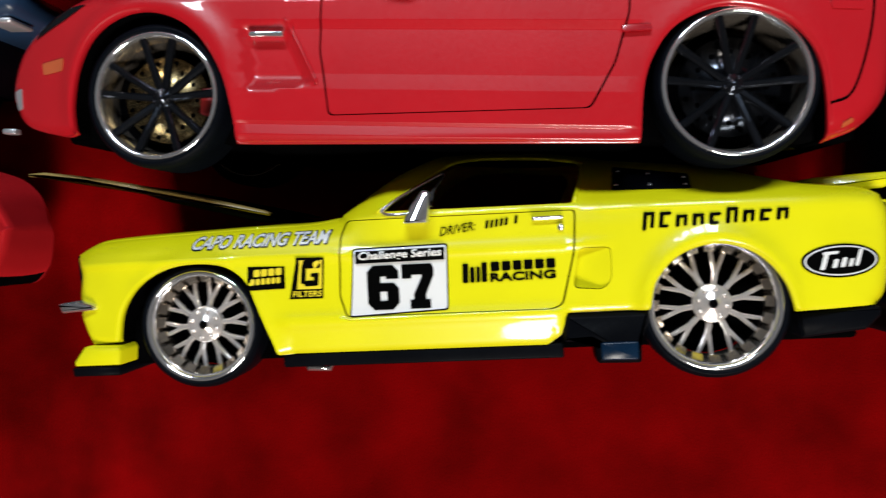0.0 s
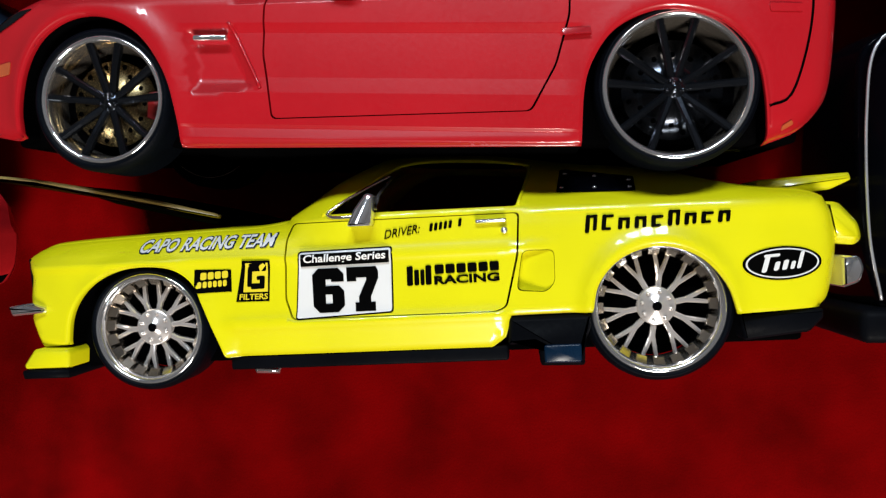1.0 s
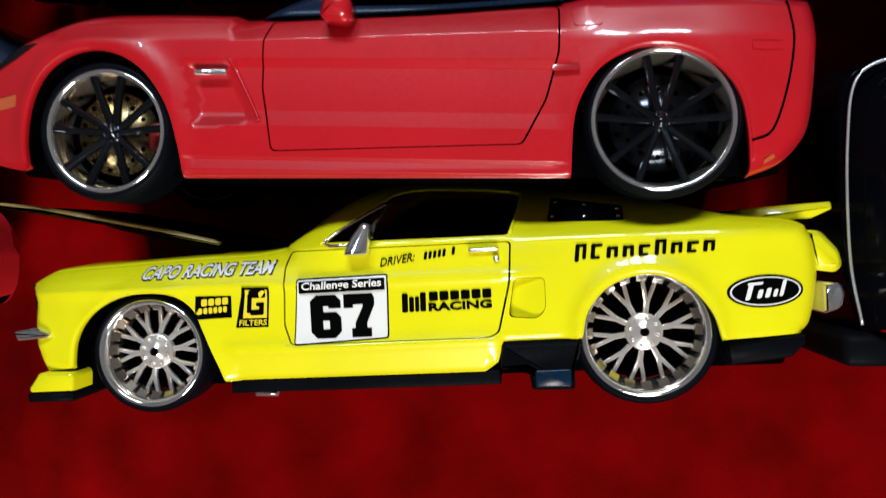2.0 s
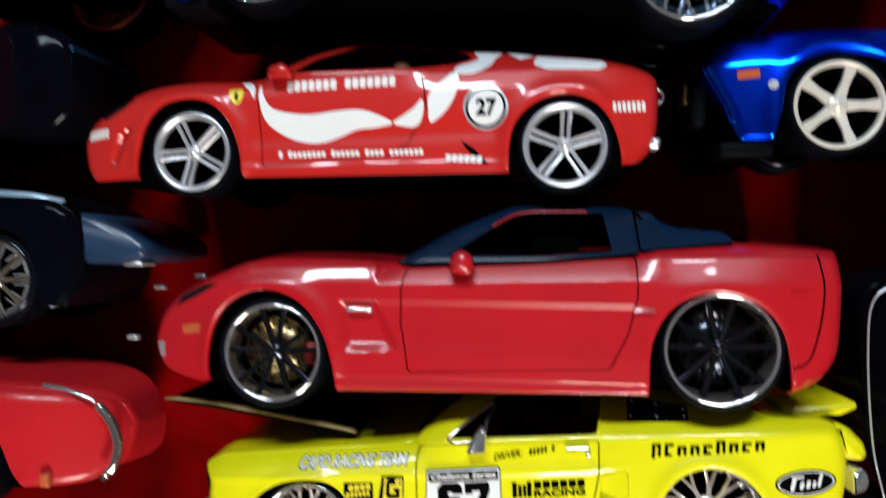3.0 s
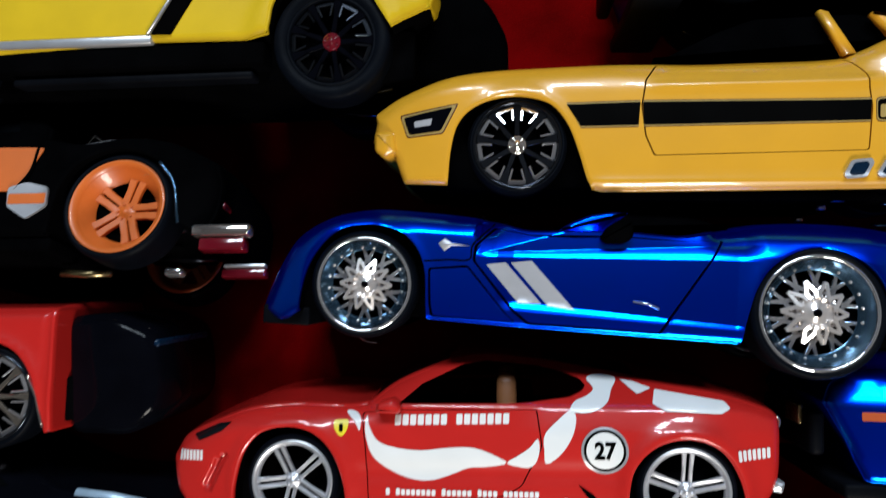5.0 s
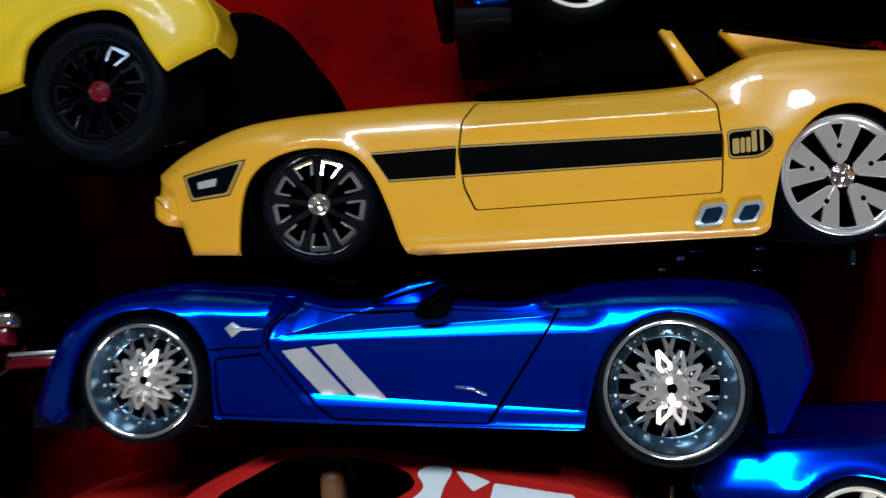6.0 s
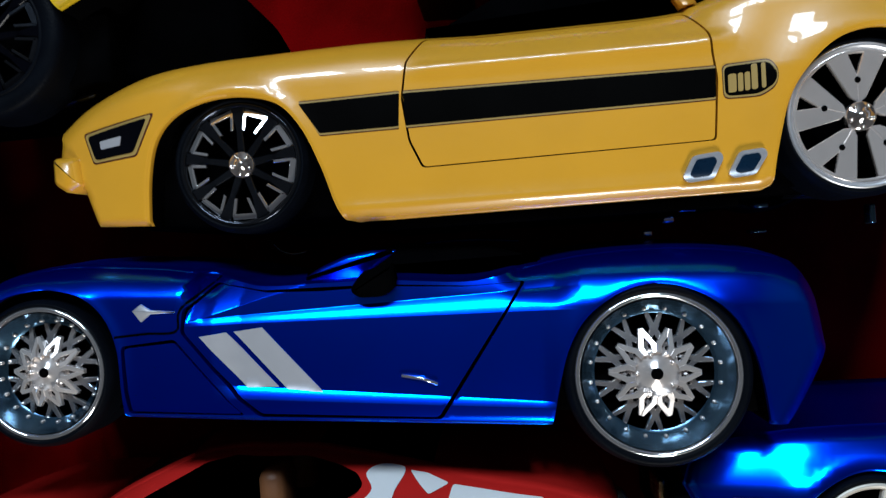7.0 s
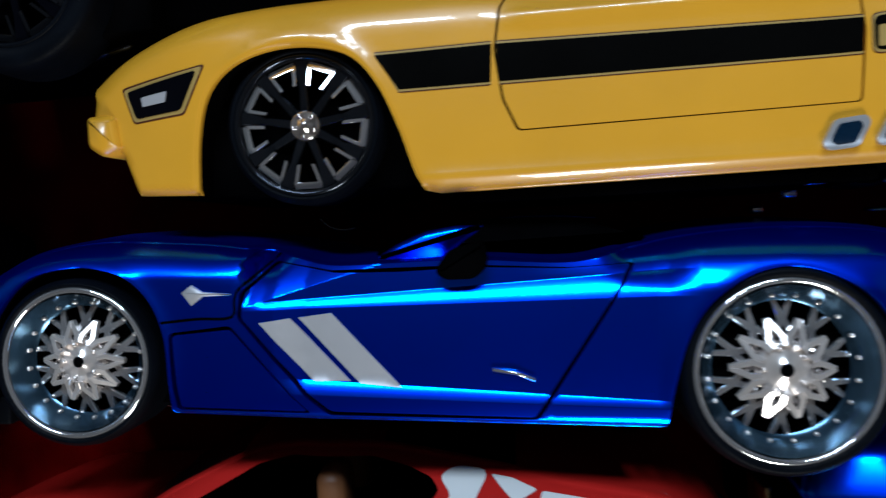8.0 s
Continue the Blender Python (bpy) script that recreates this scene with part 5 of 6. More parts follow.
# ---- the amber coupe with the black band ----
def amber_coupe():
    H = 35.0
    car = laid("striped_coupe", "amber yellow diecast coupe with a black side band and chromed wheels", (-0.0300, 0.1870), (0.0915, 0.1825), 0.070, H)
    arch_f = pts("21.1,-12.8 19.4,-9.3 17.1,-1.8 13.9,5.8 9.2,11.2 1.9,13.3 -5.7,12.9 -12.8,10.2 -16.9,5.7 -18.9,-1.6 -19.8,-11.3")
    arch_r = pts("139.8,-10.5 138.5,-3.8 136,5.4 132,12.2 126.4,15.8 119.6,15.5 113.7,12 108.6,5.4 105.9,-3.8 104.5,-11.8")
    sections = [(6, True, pts("-42,11.5 -34.4,15.5 -20.8,20.4 -7.5,22.3 5.6,23 25,23.7 37,23.9 50,23.5 69,23.8 83.5,24.1 91,24.8")), (3, True, pts("91,24.8 95.5,25.8 104.3,29.5 111.5,30.6 123,30.3 136,28.6 152,26 165,23")),
                (5, True, pts("165,23 167,14 165,2 160,-8")), (2, False, pts("160,-8 139.8,-10.5")), (1, True, arch_r),
                (2, False, pts("104.5,-11.8 102.7,-12.7 23.8,-13.5 21.1,-12.8")), (1, True, arch_f),
                (2, False, pts("-19.8,-11.3 -32.5,-10.6 -35.4,-2.5 -40,-1.5 -42.3,2.6 -41.2,8 -42,11.5"))]
    height, outline = height_of(H, sections, (-8, 7, 32), (140, 6, 30), 23.0, 0.30,
                                bulges=((0, 0, 14.5, 2.2, 0.9), (122, 0, 17.0, 4.0, 0.6)),
                                ridges=((24, -10.6, 102, -10.2, 1.2, 0.5), (40, 15.6, 94, 16.5, 1.5, 0.8)), belly=0.3, sill=-8,
                                slopes=((-60, 98, 15, 0.30), (30, 98, 17, 0.14)),
                                profiles=((86, 270, 0.0, ((26, 0.6), (22, 1.3), (10, 3.8), (4, 2.6), (-20, 0.6)), 44),))
    door = rounded(pts("39.0,22.8 35.4,17.5 34.2,10.3 35.2,1.7 37.6,-3.8 94.4,-2.7 95.3,8.9 94.4,18.4 91,23.4 83,22.9 50,22.4"), 0.8)
    body = shell("body", [outline, straight(door, 1.2)], height, [OCHRE, CHASSIS, GLASS], car, "glossy amber body shell", crown=2.0)
    c = door.mean(0)
    leaf = panel("door", [straight(c + (door - c) * (1 - 0.45 / np.hypot(*(door - c).T))[:, None], 1.2)], height, OCHRE, car, "amber door", lift=0.03)
    # black band with gold edges
    for owner, band in ((body, "13.7,11.2 17.6,4.0 33.5,4.2 34.0,11.7"), (leaf, "34.7,11.7 34.9,4.2 94.6,4.9 94.9,11.5"), (body, "96.0,11.5 96.0,4.9 102.8,4.8 105.4,6.4 106.0,9.2 104.6,11.8")):
        q = pts(band)
        m = q.mean(0)
        for name, shrink, ink, lift, label in (("band_edge", 0.0, BROWN_PRINT, 0.12, ""), ("band_line", 0.18, GOLD_PRINT_SHADE, 0.18, "thin gold line"), ("band", 0.55, INK, 0.24, "black side band with gold edges")):
            p = np.stack([q[:, 0] + np.sign(m[0] - q[:, 0]) * (0.03 if len(q) < 5 else shrink * 0.6), q[:, 1] + np.sign(m[1] - q[:, 1]) * shrink], 1)
            decal(name, rounded(p, 0.2) if len(q) < 5 else rounded(p, 1.2), height, ink, owner, label, lift=lift)
    letter_bars("band_name", ((96.9, 6.0), (103.6, 6.3), (97.0, 10.8)), [(0, 0.22, 0, 0.72), (0.26, 0.4, 0, 0.72), (0.44, 0.58, 0, 0.72), (0.62, 0.78, 0, 1.0), (0.88, 0.99, 0, 1.0)], height, GOLD_PRINT_SHADE, body, "gold letter bars", 0.36)
    panel("side_marker", [straight(rounded(pts("-32.8,8.2 -18.2,10.6 -21.7,3.9 -31,3.2"), 0.8), 1.0)], height, BLACK_PAINT, car, "black front corner panel with gold edge", depth=0.3, lift=0.3)
    panel("marker_outline", [straight(rounded(pts("-34.0,9.0 -16.5,11.6 -21.0,3.0 -31.7,2.3"), 0.8), 1.0)], height, BROWN_PRINT, car, depth=0.2, lift=0.10)
    panel("marker_edge", [straight(rounded(pts("-33.6,8.7 -17.0,11.3 -21.2,3.3 -31.5,2.6"), 0.8), 1.0)], height, GOLD_PRINT_SHADE, car, depth=0.2, lift=0.15)
    panel("marker_lens", [straight(rounded(pts("-29.6,6.9 -24.2,7.5 -24.6,5.6 -29.4,5.2"), 0.3), 1.0)], height, SILVER_PRINT, car, depth=0.3, lift=0.45)
    for text in ("87.4,-9.6 89.6,-5.4 94.6,-4.9 95.3,-6.2 93.2,-10.1 88.6,-10.5", "95.9,-9.4 98.2,-5.2 102.6,-4.9 103.2,-6.2 100.9,-9.8 97,-10.2"):
        q = pts(text)
        tip = panel("exhaust_surround", [straight(rounded(q, 0.9), 0.8)], height, SATIN, car, "chromed side exhaust surround", depth=0.8, lift=0.9)
        panel("exhaust_mouth", [straight(rounded(q.mean(0) + (q - q.mean(0)) * 0.66, 0.5), 0.8)], height, NAVY, tip, depth=0.3, lift=1.05)
    # pillar, quarter window, dark top
    part("window_pillar", *prism(pts("83.8,37.8 86.6,37.6 94.0,25.6 90.8,25.0"), 29.5, 3.0, 0.5), OCHRE, car, "slim amber window pillar")
    part("roof", *prism(rounded(pts("38,24.4 58,34 68,37.5 96,38.4 120,34 134,29.6 104,28.6 95,25.4 70,23.4"), 1.5), 25.5, 51, 2.0), CHASSIS, car, "dull black roof")
    part("sail_panel", *prism(rounded(pts("97.5,37.0 120,33 134,29.4 112,30.2 104,29.0"), 0.8), 30.0, 3.0, 0.8), OCHRE, car, "amber rear sail panel")
    part("front_bumper", *prism(rounded(pts("-41.4,4.4 -37,4.6 -35.6,4.0 -34.8,-1.6 -38.4,-3.2 -41.4,-1.0"), 1.0), 31.0, 62, 1.2), OCHRE, car, "amber moulded front bumper")
    underside(car, -24, 158, H, -12, 6, -12.8)
    for u, v, w, long, tall, tone in ((89, -15.6, 22, 3.4, 1.6, CHROME), (86.5, -17.6, 18, 2.2, 1.6, CHROME), (84, -20.2, 8, 2, 1.6, CHROME), (107, -15.6, 12, 3.2, 1.2, DISH), (109, -21, 2, 4, 0.9, DISH), (130, -20.5, 14, 1.4, 4.2, DISH)):
        block("exhaust_bracket", (u, u + long), (v, v + tall), (w, w + 3), tone, car, "small bright bracket", bevel=0.4)
    # Stands for the far wheel's rim, set where the camera sees it.
    tube("tow_loop", [(-5.5 + 8 * math.cos(a), -10.5 + 8 * math.sin(a), -24.5) for a in np.linspace(3.75, 5.1, 12)], 0.35, CHROME, car, "thin bright arc for the rim edge of the far wheel", 6)
    block("side_rail", (24, 100), (-15.4, -13), (-28, 28), CHASSIS, car)
    # What each wheel reflects is put into its metal: dark front, pale rear.
    w = make_wheel(car, "paddle", 0, 0, 32.6, 12.6, 14.2, 13, BLACK_CHROME, BLACK_CHROME, CHASSIS, WARM_CHROME, 10)
    make_wheel(car, "paddle", 0, 0, 32.6, 12.6, 14.2, 13, CHROME, CHROME, CHROME, CHROME, 27, True, w)
    w = make_wheel(car, "blade", 121.6, 0, 34.8, 13.8, 15.4, 14, PALE_ALLOY, SATIN, CHASSIS, WARM_CHROME, 20)
    make_wheel(car, "blade", 121.6, 0, 34.8, 13.8, 15.4, 14, CHROME, CHROME, CHROME, CHROME, 30, True, w)


amber_coupe()


# ---- the cars at the edges of the display ----
def plain_car(name, label, hub, wb, side, half, sections, paint, style, rims, tyres, alloy, lip, barrel, cap, nose, tail, belt=20.0, tumble=0.6, bulges=(), ridges=(),
              windows=(), turn=0.0, flip=False, crown=2.0, width=13, low=-9.0, hub_rear=False, body_label="", glass=(), roll=0.0, slopes=(), facets=()):
    """A car given by its outline; hub: the world place of its front (or rear) hub."""
    a = math.radians(turn)
    x, y = hub
    if hub_rear:
        x, y = x - wb * MM * math.cos(a), y - wb * MM * math.sin(a)
    car = tagged(new(name), label, "toy car", "toy cars on the cloth")
    car.matrix_basis = pose(x, y, side, roll, 180 if flip else 0, turn) @ pose(0, 0, half * MM if flip else -half * MM)
    height, outline = height_of(half, sections, nose, tail, belt, tumble, bulges=((0, 0, 17.5, 3, 1.0), (wb, 0, 17.5, 3, 1.2), *bulges), ridges=ridges, slopes=slopes, facets=facets)
    loops = [straight(rounded(pts(w), 1.0), 1.4) for w in windows]
    shell("body", [outline, *loops], height, [paint, CHASSIS, GLASS], car, body_label, grid=1.8, crown=crown, glass=glass)
    for q in loops:
        panel("window", [q.mean(0) + (q - q.mean(0)) * 0.985], lambda p: height(p) - 1.2, GLASS, car, "dark side window", depth=0.4, rims=(), grid=3)
    underside(car, -22, wb + 24, half, low, 5, low - 0.8)
    set_wheels(car, style, ((0, 0), (wb, 0)), half - 1.6, rims, tyres, width, alloy, lip, barrel, cap)
    return car, height


def black_pickup():
    wb = 118
    top = pts("-40,8 -34,17 -10,21 30,22 38,23")
    sections = [(4, True, top), (3, True, pts("38,23 50,38 58,41 78,41 86,38 92,23")), (3, True, pts("92,23 104,21 118,22.5 132,21 146,15")),
                (3, True, pts("146,15 148,8 147,-2 143,-8")), (1, True, pts("143,-8 137,-4 136,6 130,14 118,18 106,14 100,6 98,-4 97,-9")),
                (2, False, pts("97,-9 20,-9")), (1, True, pts("20,-9 18,4 10,14 0,17 -10,14 -18,4 -20,-8")), (2, True, pts("-20,-8 -34,-8 -40,0 -40,8"))]
    car, height = plain_car("pickup_truck", "black diecast pickup with orange wheels and an orange side panel", (-0.151, 0.175), wb, 0.066, 33.0, sections, CHASSIS, "broad",
                            (15.0, 15.0), (17.2, 17.2), ORANGE, ORANGE, ORANGE, ORANGE, (-5, 6, 34), (124, 6, 26), 22, 0.5, hub_rear=True, turn=-1, windows=("52,25 58,36 76,36 82,26",), low=-3, roll=-15)
    panel("side_panel", [straight(rounded(pts("40,5 85,4.6 89,10 93,19 60,20 40,19.4"), 1.2), 1.5)], height, ORANGE, car, "orange flame-coloured side panel", lift=0.4, depth=0.6)
    seam = spline(pts("86,5 90,11 91,19"), 1.2)
    tube("panel_seam", [(u, v, w + 0.45) for (u, v), w in zip(seam, height(seam))], 0.5, CHASSIS, car, n=6)
    shield = panel("shield_badge", [straight(rounded(pts("84,5.6 90,7.2 97,5.4 97.6,-0.4 91,-4.6 84.6,-0.6"), 1.0), 1.0)], height, SATIN, car, "silver shield badge with an orange bar", lift=0.9, depth=0.8)
    panel("badge_bar", [straight(rounded(pts("84.8,0.2 96.8,0.2 96.8,3.4 84.8,3.4"), 0.4), 1.0)], height, ORANGE, shield, lift=1.1, depth=0.3)
    block("running_board", (40, 98), (-13.5, -9.4), (-30, 30), CHASSIS, car, "black running board")
    block("rear_bumper", (142, 160), (-9.6, -6.2), (26, 31), WARM_CHROME, car, "chromed step bumper", bevel=1.0)
    block("bumper_pad", (144, 158), (-13.6, -9.8), (24, 29), RUBY, car, "dark red bumper pad")
    block("hitch_bar", (143, 157), (-12.4, -11.4), (3, 6), SATIN, car, "pale hitch bar", bevel=0.3)
    block("hitch_pad", (142, 157), (-15.6, -12.6), (1, 5), RUBY, car, "dark red hitch pad")
    block("shackle", (124, 130), (-15.5, -13), (4, 8), CHROME, car, "small chromed shackle", bevel=0.7)
    tube("side_pipe", [(95, -17, 17), (103, -17.5, 17), (111, -17, 16)], 1.2, DISC, car, "brass-coloured side pipe")
    tube("roll_bar", [(96, 20, 20), (98, 31, 18), (98, 31, -18), (96, 20, -20)], 1.2, CHROME, car)
    # Tubes added for the glints that the matt black body lacks.
    tube("fender_trim", [(101, 20.5, 29.5), (112, 22, 30), (124, 22, 30)], 0.5, CHROME, car)
    arch = spline(pts("131,13 135,8 137,2 138,-6"), 1.2)
    tube("arch_edge", [(u, v, w + 0.2) for (u, v), w in zip(arch, height(arch))], 0.5, DISH, car, "blue-black strip standing for a glint on the arch", 6)
    block("tail_lamp", (141, 149), (1.2, 3.2), (18, 24), RUBY, car, "small red tail lamp", bevel=0.5)


black_pickup()


def red_tail_car():
    wb = 118
    sections = [(5, True, pts("-38,4 -30,14 -8,21 30,22 40,24")), (3, True, pts("40,24 56,37 84,38 100,30 110,27.4 139.4,26.6")), (3, True, pts("139.4,26.6 139,18 138.4,4 137.4,-11")),
                (1, True, pts("137.4,-11 136.8,-11 135.4,0 132.4,9 127,15 118,17.6 106,15.4 99,7 97,-9")), (2, False, pts("97,-9 20,-9")),
                (1, True, pts("20,-9 18,4 10,14 0,17 -10,14 -18,4 -20,-8")), (2, True, pts("-20,-8 -34,-7 -38,4"))]
    car, height = plain_car("muscle_car", "crimson diecast car with a black rear bumper and dark chrome wheels", (-0.1955, 0.117), wb, 0.062, 31.0, sections, SCARLET, "paddle",
                            (14.2, 14.2), (16.4, 16.4), SMOKED_CHROME, BLACK_CHROME, CHASSIS, WARM_CHROME, (-5, 6, 34), (150, 3, 26), 24, 0.6, hub_rear=True, windows=("58,26 66,34 82,34 92,27",))
    part("rear_bumper", *prism(rounded(pts("138.5,24 155,25 168,19 170,8 170,-6 160,-14 138.6,-13"), 5), 22, 44, 3.0), BLACK_PAINT, car, "black rounded rear bumper")
    # Bars added in place of two blue highlights on the black bumper.
    for v in (13.5, 6.5):
        block("bumper_rib", (157, 169), (v, v + 2.6), (-18, 20), NAVY, car, "blue-black bar standing for a highlight on the bumper", bevel=0.8)
    block("reflector", (152, 156), (-3, 0), (10, 20), SATIN, car)
    trim = spline(pts("136.6,-9 135.4,0 133,7"), 1.5)
    tube("arch_trim", [(u, v, w + 0.2) for (u, v), w in zip(trim, height(trim))], 0.4, WARM_CHROME, car, n=6)


red_tail_car()


def black_car():
    wb = 116
    sections = [(5, True, pts("-40,4 -32,14 -8,22 30,24 40,26")), (3, True, pts("40,26 56,40 84,41 104,31 112,28.4 132,27 142,23")), (3, True, pts("142,23 146,14 145,0 140,-9")),
                (1, True, pts("140,-9 134,-7 133,4 127,14 116,17 105,14 99,5 97,-9")), (2, False, pts("97,-9 20,-9")),
                (1, True, pts("20,-9 18,4 10,14 0,17 -10,14 -18,4 -20,-8")), (2, True, pts("-20,-8 -34,-8 -40,4"))]
    car, height = plain_car("saloon_car", "glossy black diecast saloon with multi-spoke chrome wheels", (-0.174, 0.0565), wb, 0.055, 27.5, sections, BLACK_PAINT, "paddle",
                            (14.0, 14.0), (16.0, 16.0), SMOKED_CHROME, BLACK_CHROME, CHASSIS, WARM_CHROME, (-5, 6, 34), (128, 5, 26), 24, 0.6, hub_rear=True, windows=("56,28 66,37 82,37 94,30",), turn=-2)
    part("rear_wing", *prism(rounded(pts("144,22.5 152,20.5 162,16.4 168.4,11.6 168,7.4 160,5.0 146,5.4"), 2.0), 24, 48, 2.0), surface("steel_blue_paint", (0.012, 0.033, 0.075), 0.35, vary=0.1), car, "steel blue rounded rear wing")
    block("wing_edge", (159, 166), (4.6, 6.2), (12, 22), SATIN, car, "bright wing edge", bevel=0.7)
    # Two coloured bars stand for highlights on the glossy black fender and shoulder.
    tube("fender_trim", [(100, 18.6, 26.2), (110, 19.4, 26.6), (124, 18.6, 26.2), (133, 17.0, 25.6)], 1.3, surface("steel_blue_trim", (0.10, 0.17, 0.30), 0.25, metal=0.6), car, "steel blue bar standing for a highlight over the arch")
    tube("shoulder_trim", [(116, 28.2, 22), (128, 27.2, 22), (138, 25.2, 21)], 1.7, surface("pale_blue_trim", (0.5, 0.66, 0.8), 0.3, metal=0.3), car, "pale bar standing for a highlight on the shoulder")
    block("brass_strut", (137, 140), (-8, 8), (6, 12), DISC, car, "brass-coloured strut", bevel=0.8)
    for u, v, w in ((160, -4, 0), (170, -12, 4), (150, -22, 0), (176, 0, 2)):
        block("underbody_bolt", (u, u + 4), (v, v + 1.6), (w, w + 3), SATIN, car, bevel=0.4)


black_car()


def red_nose_car():
    """Faces the other way: turned over about its upright axis."""
    wb = 118
    sections = [(5, True, pts("-52,10 -48,18 -38,22.8 -16,26 10,27 34,28 42,31")), (3, True, pts("42,31 58,47 84,51 104,40 118,37 150,34")), (3, True, pts("150,34 152,18 150,0 142,-8")),
                (1, True, pts("142,-8 137,-2 135,8 128,16 118,19 108,16 101,8 98,-8")), (2, False, pts("98,-8 20,-8")),
                (1, True, pts("20,-8 18,6 11,16 0,20 -10,16 -17,9 -21,-2 -24,-7")), (3, True, pts("-24,-7 -40,-7 -48,-3 -51,3 -52,10"))]
    car, height = plain_car("classic_car", "red diecast car with chromed headlamp trim and rounded nose", (-0.1855, -0.004), wb, 0.060, 30.0, sections, CRIMSON, "five",
                            (13.0, 13.0), (16.0, 16.0), CHROME, CHROME, BLACK_CHROME, CHROME, (-14, 17, 38), (128, 6, 26), 30, 0.6, flip=True, windows=("58,36 66,45 84,46 96,39",), crown=5.0)
    line = spline(pts("-47,19 -51,14 -53,9 -53.4,5 -51.6,-1 -48,-5"), 1.5)
    tube("headlamp_trim", [(u, v, -23.0) for u, v in line], 1.6, WARM_CHROME, car, "broad chromed headlamp surround", 10)
    tube("hood_trim", [(u, v, -22.5) for u, v in spline(pts("-28,25.4 -36,23.8 -46,20"), 1.5)], 0.8, CHROME, car, "bright bonnet edge trim")
    block("corner_lamp", (-33, -30), (-6.2, -2), (-29, -26), AMBER, car, bevel=0.5)


red_nose_car()


def black_van():
    wb = 110
    sections = [(9, True, pts("-26,-14 -29,4 -29.4,30 -27,46 -17,51 0,52.5 60,53 140,50")), (4, True, pts("140,50 146,30 146,0 140,-12")), (2, False, pts("140,-12 128,-10")),
                (1, True, pts("128,-10 126,4 120,12 110,15 100,12 94,4 92,-10")), (2, False, pts("92,-10 18,-10")), (1, True, pts("18,-10 16,4 10,12 0,15 -10,12 -16,4 -18,-10")), (2, False, pts("-18,-10 -26,-14"))]
    car, height = plain_car("delivery_van", "black diecast van with a thin silver edge line", (0.128, -0.002), wb, 0.064, 32.0, sections, BLACK_PAINT, "steel",
                            (11.5, 11.5), (14.4, 14.4), BLACK_CHROME, BLACK_CHROME, CHASSIS, CHROME, (-14, 7, 16), (130, 5, 26), 40, 0.4, windows=("-8,24 -6,44 30,45 30,24",))
    bead = spline(pts("-27.8,-12 -30.4,4 -30.8,30 -28.2,45.6 -17,50.2 -6,51"), 1.5)
    tube("edge_trim", [(u, v, 24.0) for u, v in bead], 0.35, SATIN, car, "thin silver edge trim")
    # Pale bar added for an upright white highlight on the van's side.
    block("rear_lamp", (-23, -21), (26, 31), (26, 29.6), SATIN, car, "pale upright bar standing for a highlight", bevel=1)
    block("lamp_lens", (-22.6, -21.4), (-2, 2.5), (27, 29.8), surface("green_lens", (0.05, 0.25, 0.02), 0.3), car, "small green lens", bevel=0.6)
    block("bumper", (-32, -20), (-22, -14), (-24, 24), PLASTIC, car, "black rubber bumper", bevel=2)


black_van()


def blue_coupe(hub, side, label, turn):
    wb = 114
    sections = [(2, True, pts("-36,12 -33,17.5 -27,20.4 -12,22.4 13,22.6 34,22.4")), (3, True, pts("34,22.4 46,31 56,36 78,36 96,29 112,25.6 146,23.6")), (3, True, pts("146,23.6 148,12 146,0 140,-9")),
                (1, True, pts("140,-9 133,-8 131.6,2 127,10.6 114,14.6 101,10.6 96.4,2 95,-9")), (2, False, pts("95,-9 19,-9")),
                (1, True, pts("19,-9 17.6,2 13,10.8 0,14.8 -10,12 -14.4,7 -15.6,0 -18,-9.6")), (2, False, pts("-18,-9.6 -26,-9.2 -29,-3 -30.6,1.4")), (2, True, pts("-30.6,1.4 -34,8 -36,12"))]
    car, height = plain_car("blue_coupe", label, hub, wb, side, 31.5, sections, CANDY, "five", (12.3, 12.3), (14.2, 14.2), CREAM_ALLOY, CREAM_ALLOY, BLACK_CHROME, CREAM_ALLOY,
                            (-8, 7, 30), (124, 6, 26), 20, 0.6, windows=("50,24.5 57,32 76,32 90,26",), turn=turn, body_label="candy blue body shell", crown=-3.0, slopes=((-60, 170, 11.5, 0.52),))
    panel("side_marker", [straight(rounded(pts("-27.4,7.8 -21.6,8.0 -21.6,10.4 -27.4,10.2"), 0.4), 1.0)], height, AMBER, car, "amber side marker", lift=0.25, depth=0.3)
    block("front_bumper", (-38, -33.5), (-4, 9), (-20, 20), PLASTIC, car, "black front bumper", bevel=1.5)
    block("splitter", (-32, -17), (-14, -9.8), (-26, 28), PLASTIC, car, "black front splitter", bevel=1)
    block("number_plate_holder", (-39.4, -37.8), (4, 10), (4, 15), DISC, car, bevel=0.5)
    lens = panel("fog_lamp", [straight(ring_poly(-18.4, 5.6, 1.3, 1.3, 12), 1.0)], height, SATIN, car, lift=0.25, depth=0.3)
    return car


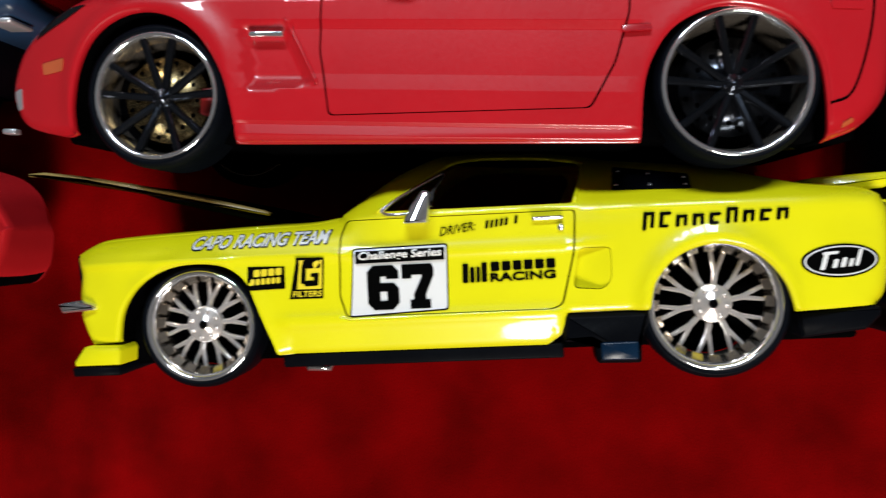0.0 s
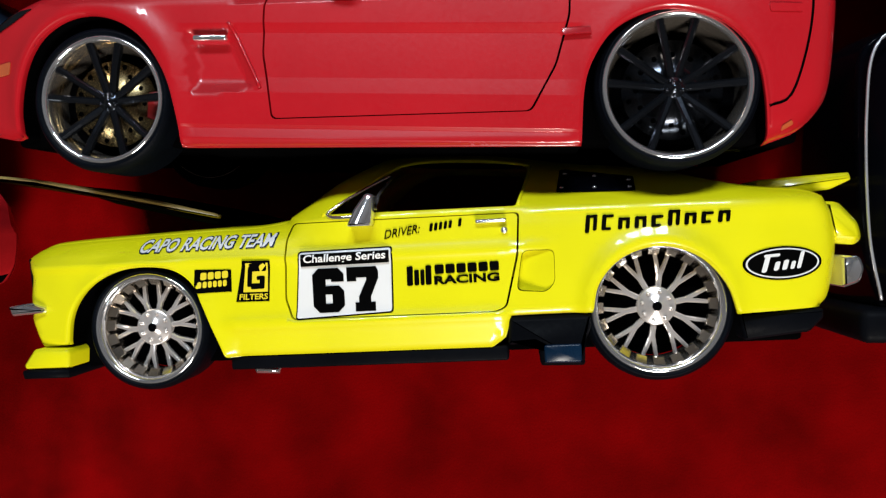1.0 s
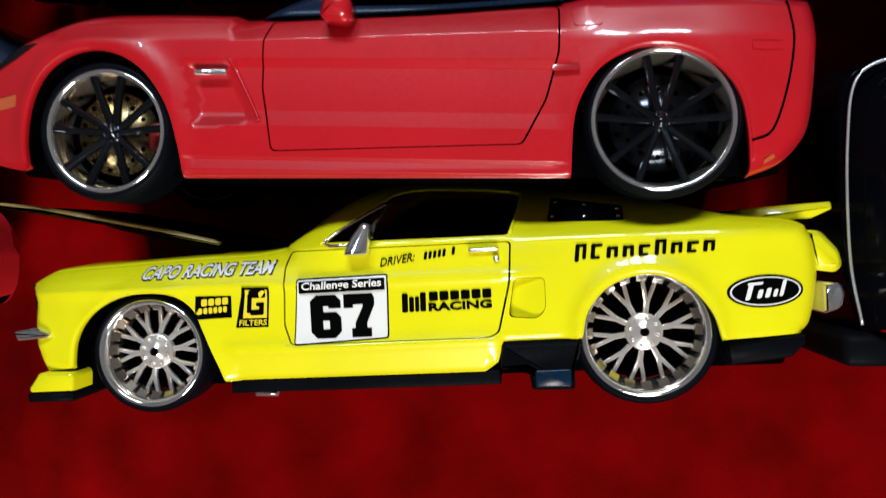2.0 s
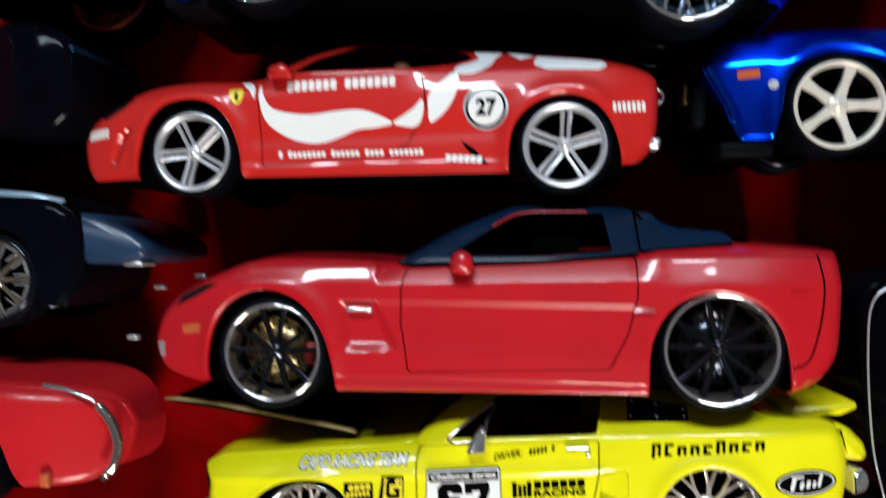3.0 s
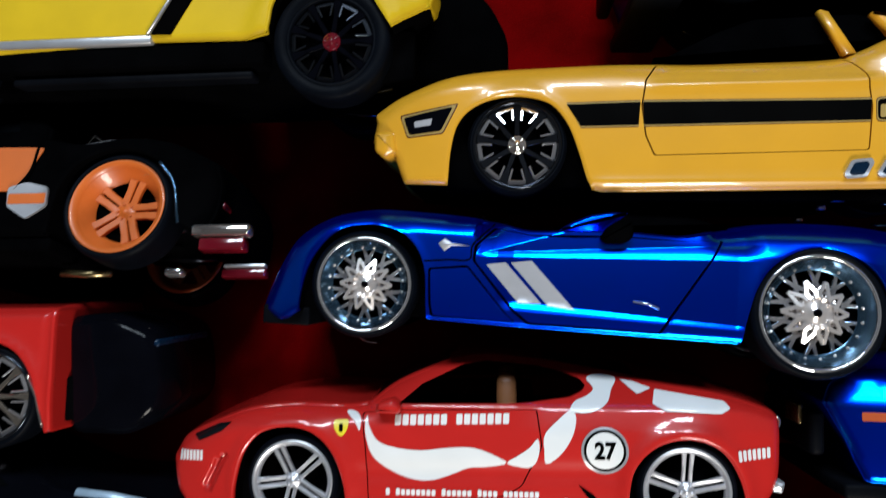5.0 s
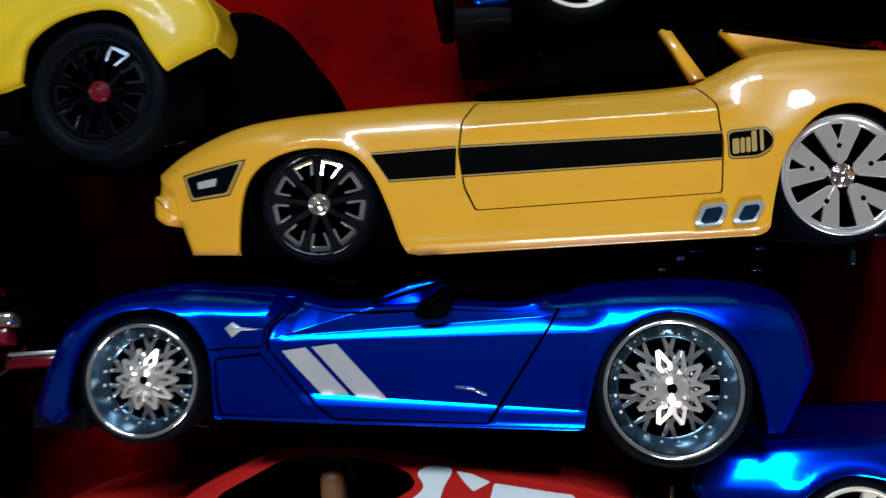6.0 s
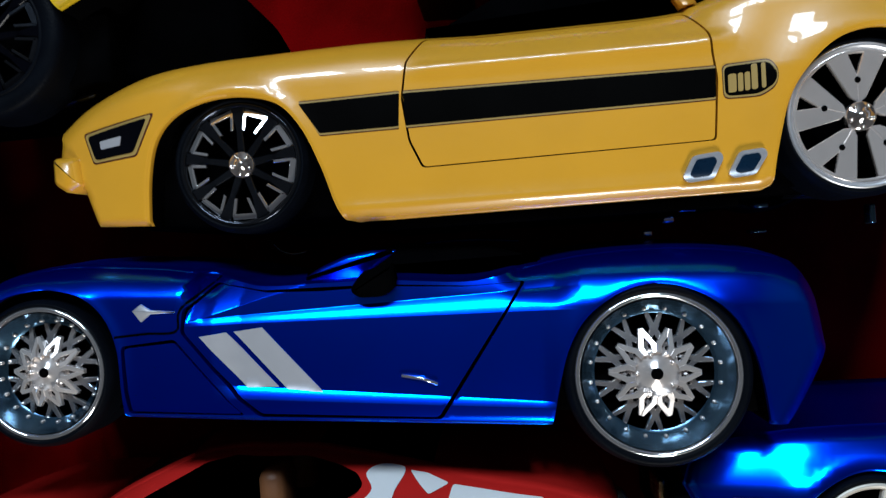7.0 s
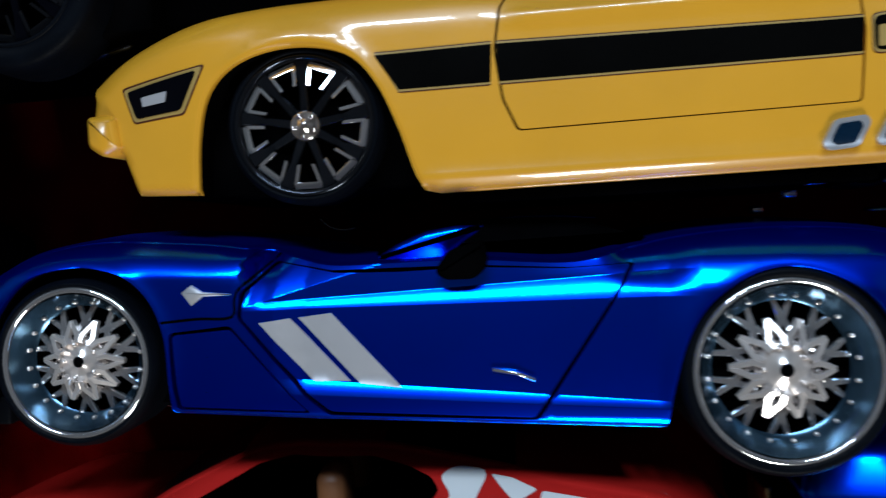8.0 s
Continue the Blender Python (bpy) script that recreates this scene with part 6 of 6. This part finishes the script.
blue_coupe((0.0895, 0.0982), 0.064, "candy blue diecast coupe with cream five-spoke wheels beside the racers", -2)
blue_coupe((0.0385, 0.2430), 0.062, "candy blue diecast coupe with cream wheels above the amber coupe", -3)


def gold_pickup():
    wb = 124
    sections = [(5, True, pts("-44,6 -40,17 -20,22 20,24 40,25")), (3, True, pts("40,25 56,42 62,45 84,45 92,42 100,28")), (3, True, pts("100,28 112,27 136,26 151,23")), (3, True, pts("151,23 154,16 153,10")),
                (2, False, pts("153,10 142,3.4")), (1, True, pts("142,3.4 138,10 134,17 127,20 116,18.4 108,13 106,6 105.4,2.6")),
                (2, False, pts("105.4,2.6 98,1.0 70,1.6 20,-1")), (1, True, pts("20,-1 17,9 10,17 0,20 -10,17 -17,9 -19,-1")), (2, False, pts("-19,-1 -36,-1 -44,6"))]
    car, height = plain_car("muscle_pickup", "golden yellow diecast truck with black cladding and large black tyres", (-0.0835, 0.2205), wb, 0.068, 34.0, sections, GOLD_PAINT, "paddle",
                            (13.4, 13.4), (17.6, 17.6), BLACK_PAINT, RUBBER, CHASSIS, RUBY, (-5, 6, 34), (134, 5, 26), 24, 0.6, hub_rear=True, windows=("56,29 62,41 82,41 92,30",), turn=-1, low=-11,
                            bulges=((124, 0, 22, 3, 1.0),))
    part("side_vent", *prism(pts("70,3.4 76,3.2 87,20.6 81,20.4"), 34.9, 2, 0.5), CHASSIS, car, "black slanted side vent")
    part("vent_edge", *prism(pts("68.6,3.4 69.6,3.4 81.0,20.6 80.0,20.8"), 35.2, 2, 0.3), SATIN, car, "pale vent edge")
    block("rocker_trim", (20, 70), (0.6, 3.4), (-33, 34.4), SATIN, car, "pale sill strip", bevel=0.6)
    block("cladding", (16, 104), (-6.5, 0.6), (-32, 33), CHASSIS, car, "black lower cladding", bevel=1)
    block("step_bar", (24, 100), (-10, -7.4), (-30, 31), PLASTIC, car, "black step bar", bevel=0.8)
    # Bumper carried in black over the tail, painting the shade on its rear face.
    part("tailgate", *prism(rounded(pts("150.5,23.5 160,23 170,16 176,4 176,-9 166,-13 142,-9 142,2 150.5,9"), 4), 18, 46, 3.0), CHASSIS, car, "black rounded tailgate and bumper")


gold_pickup()
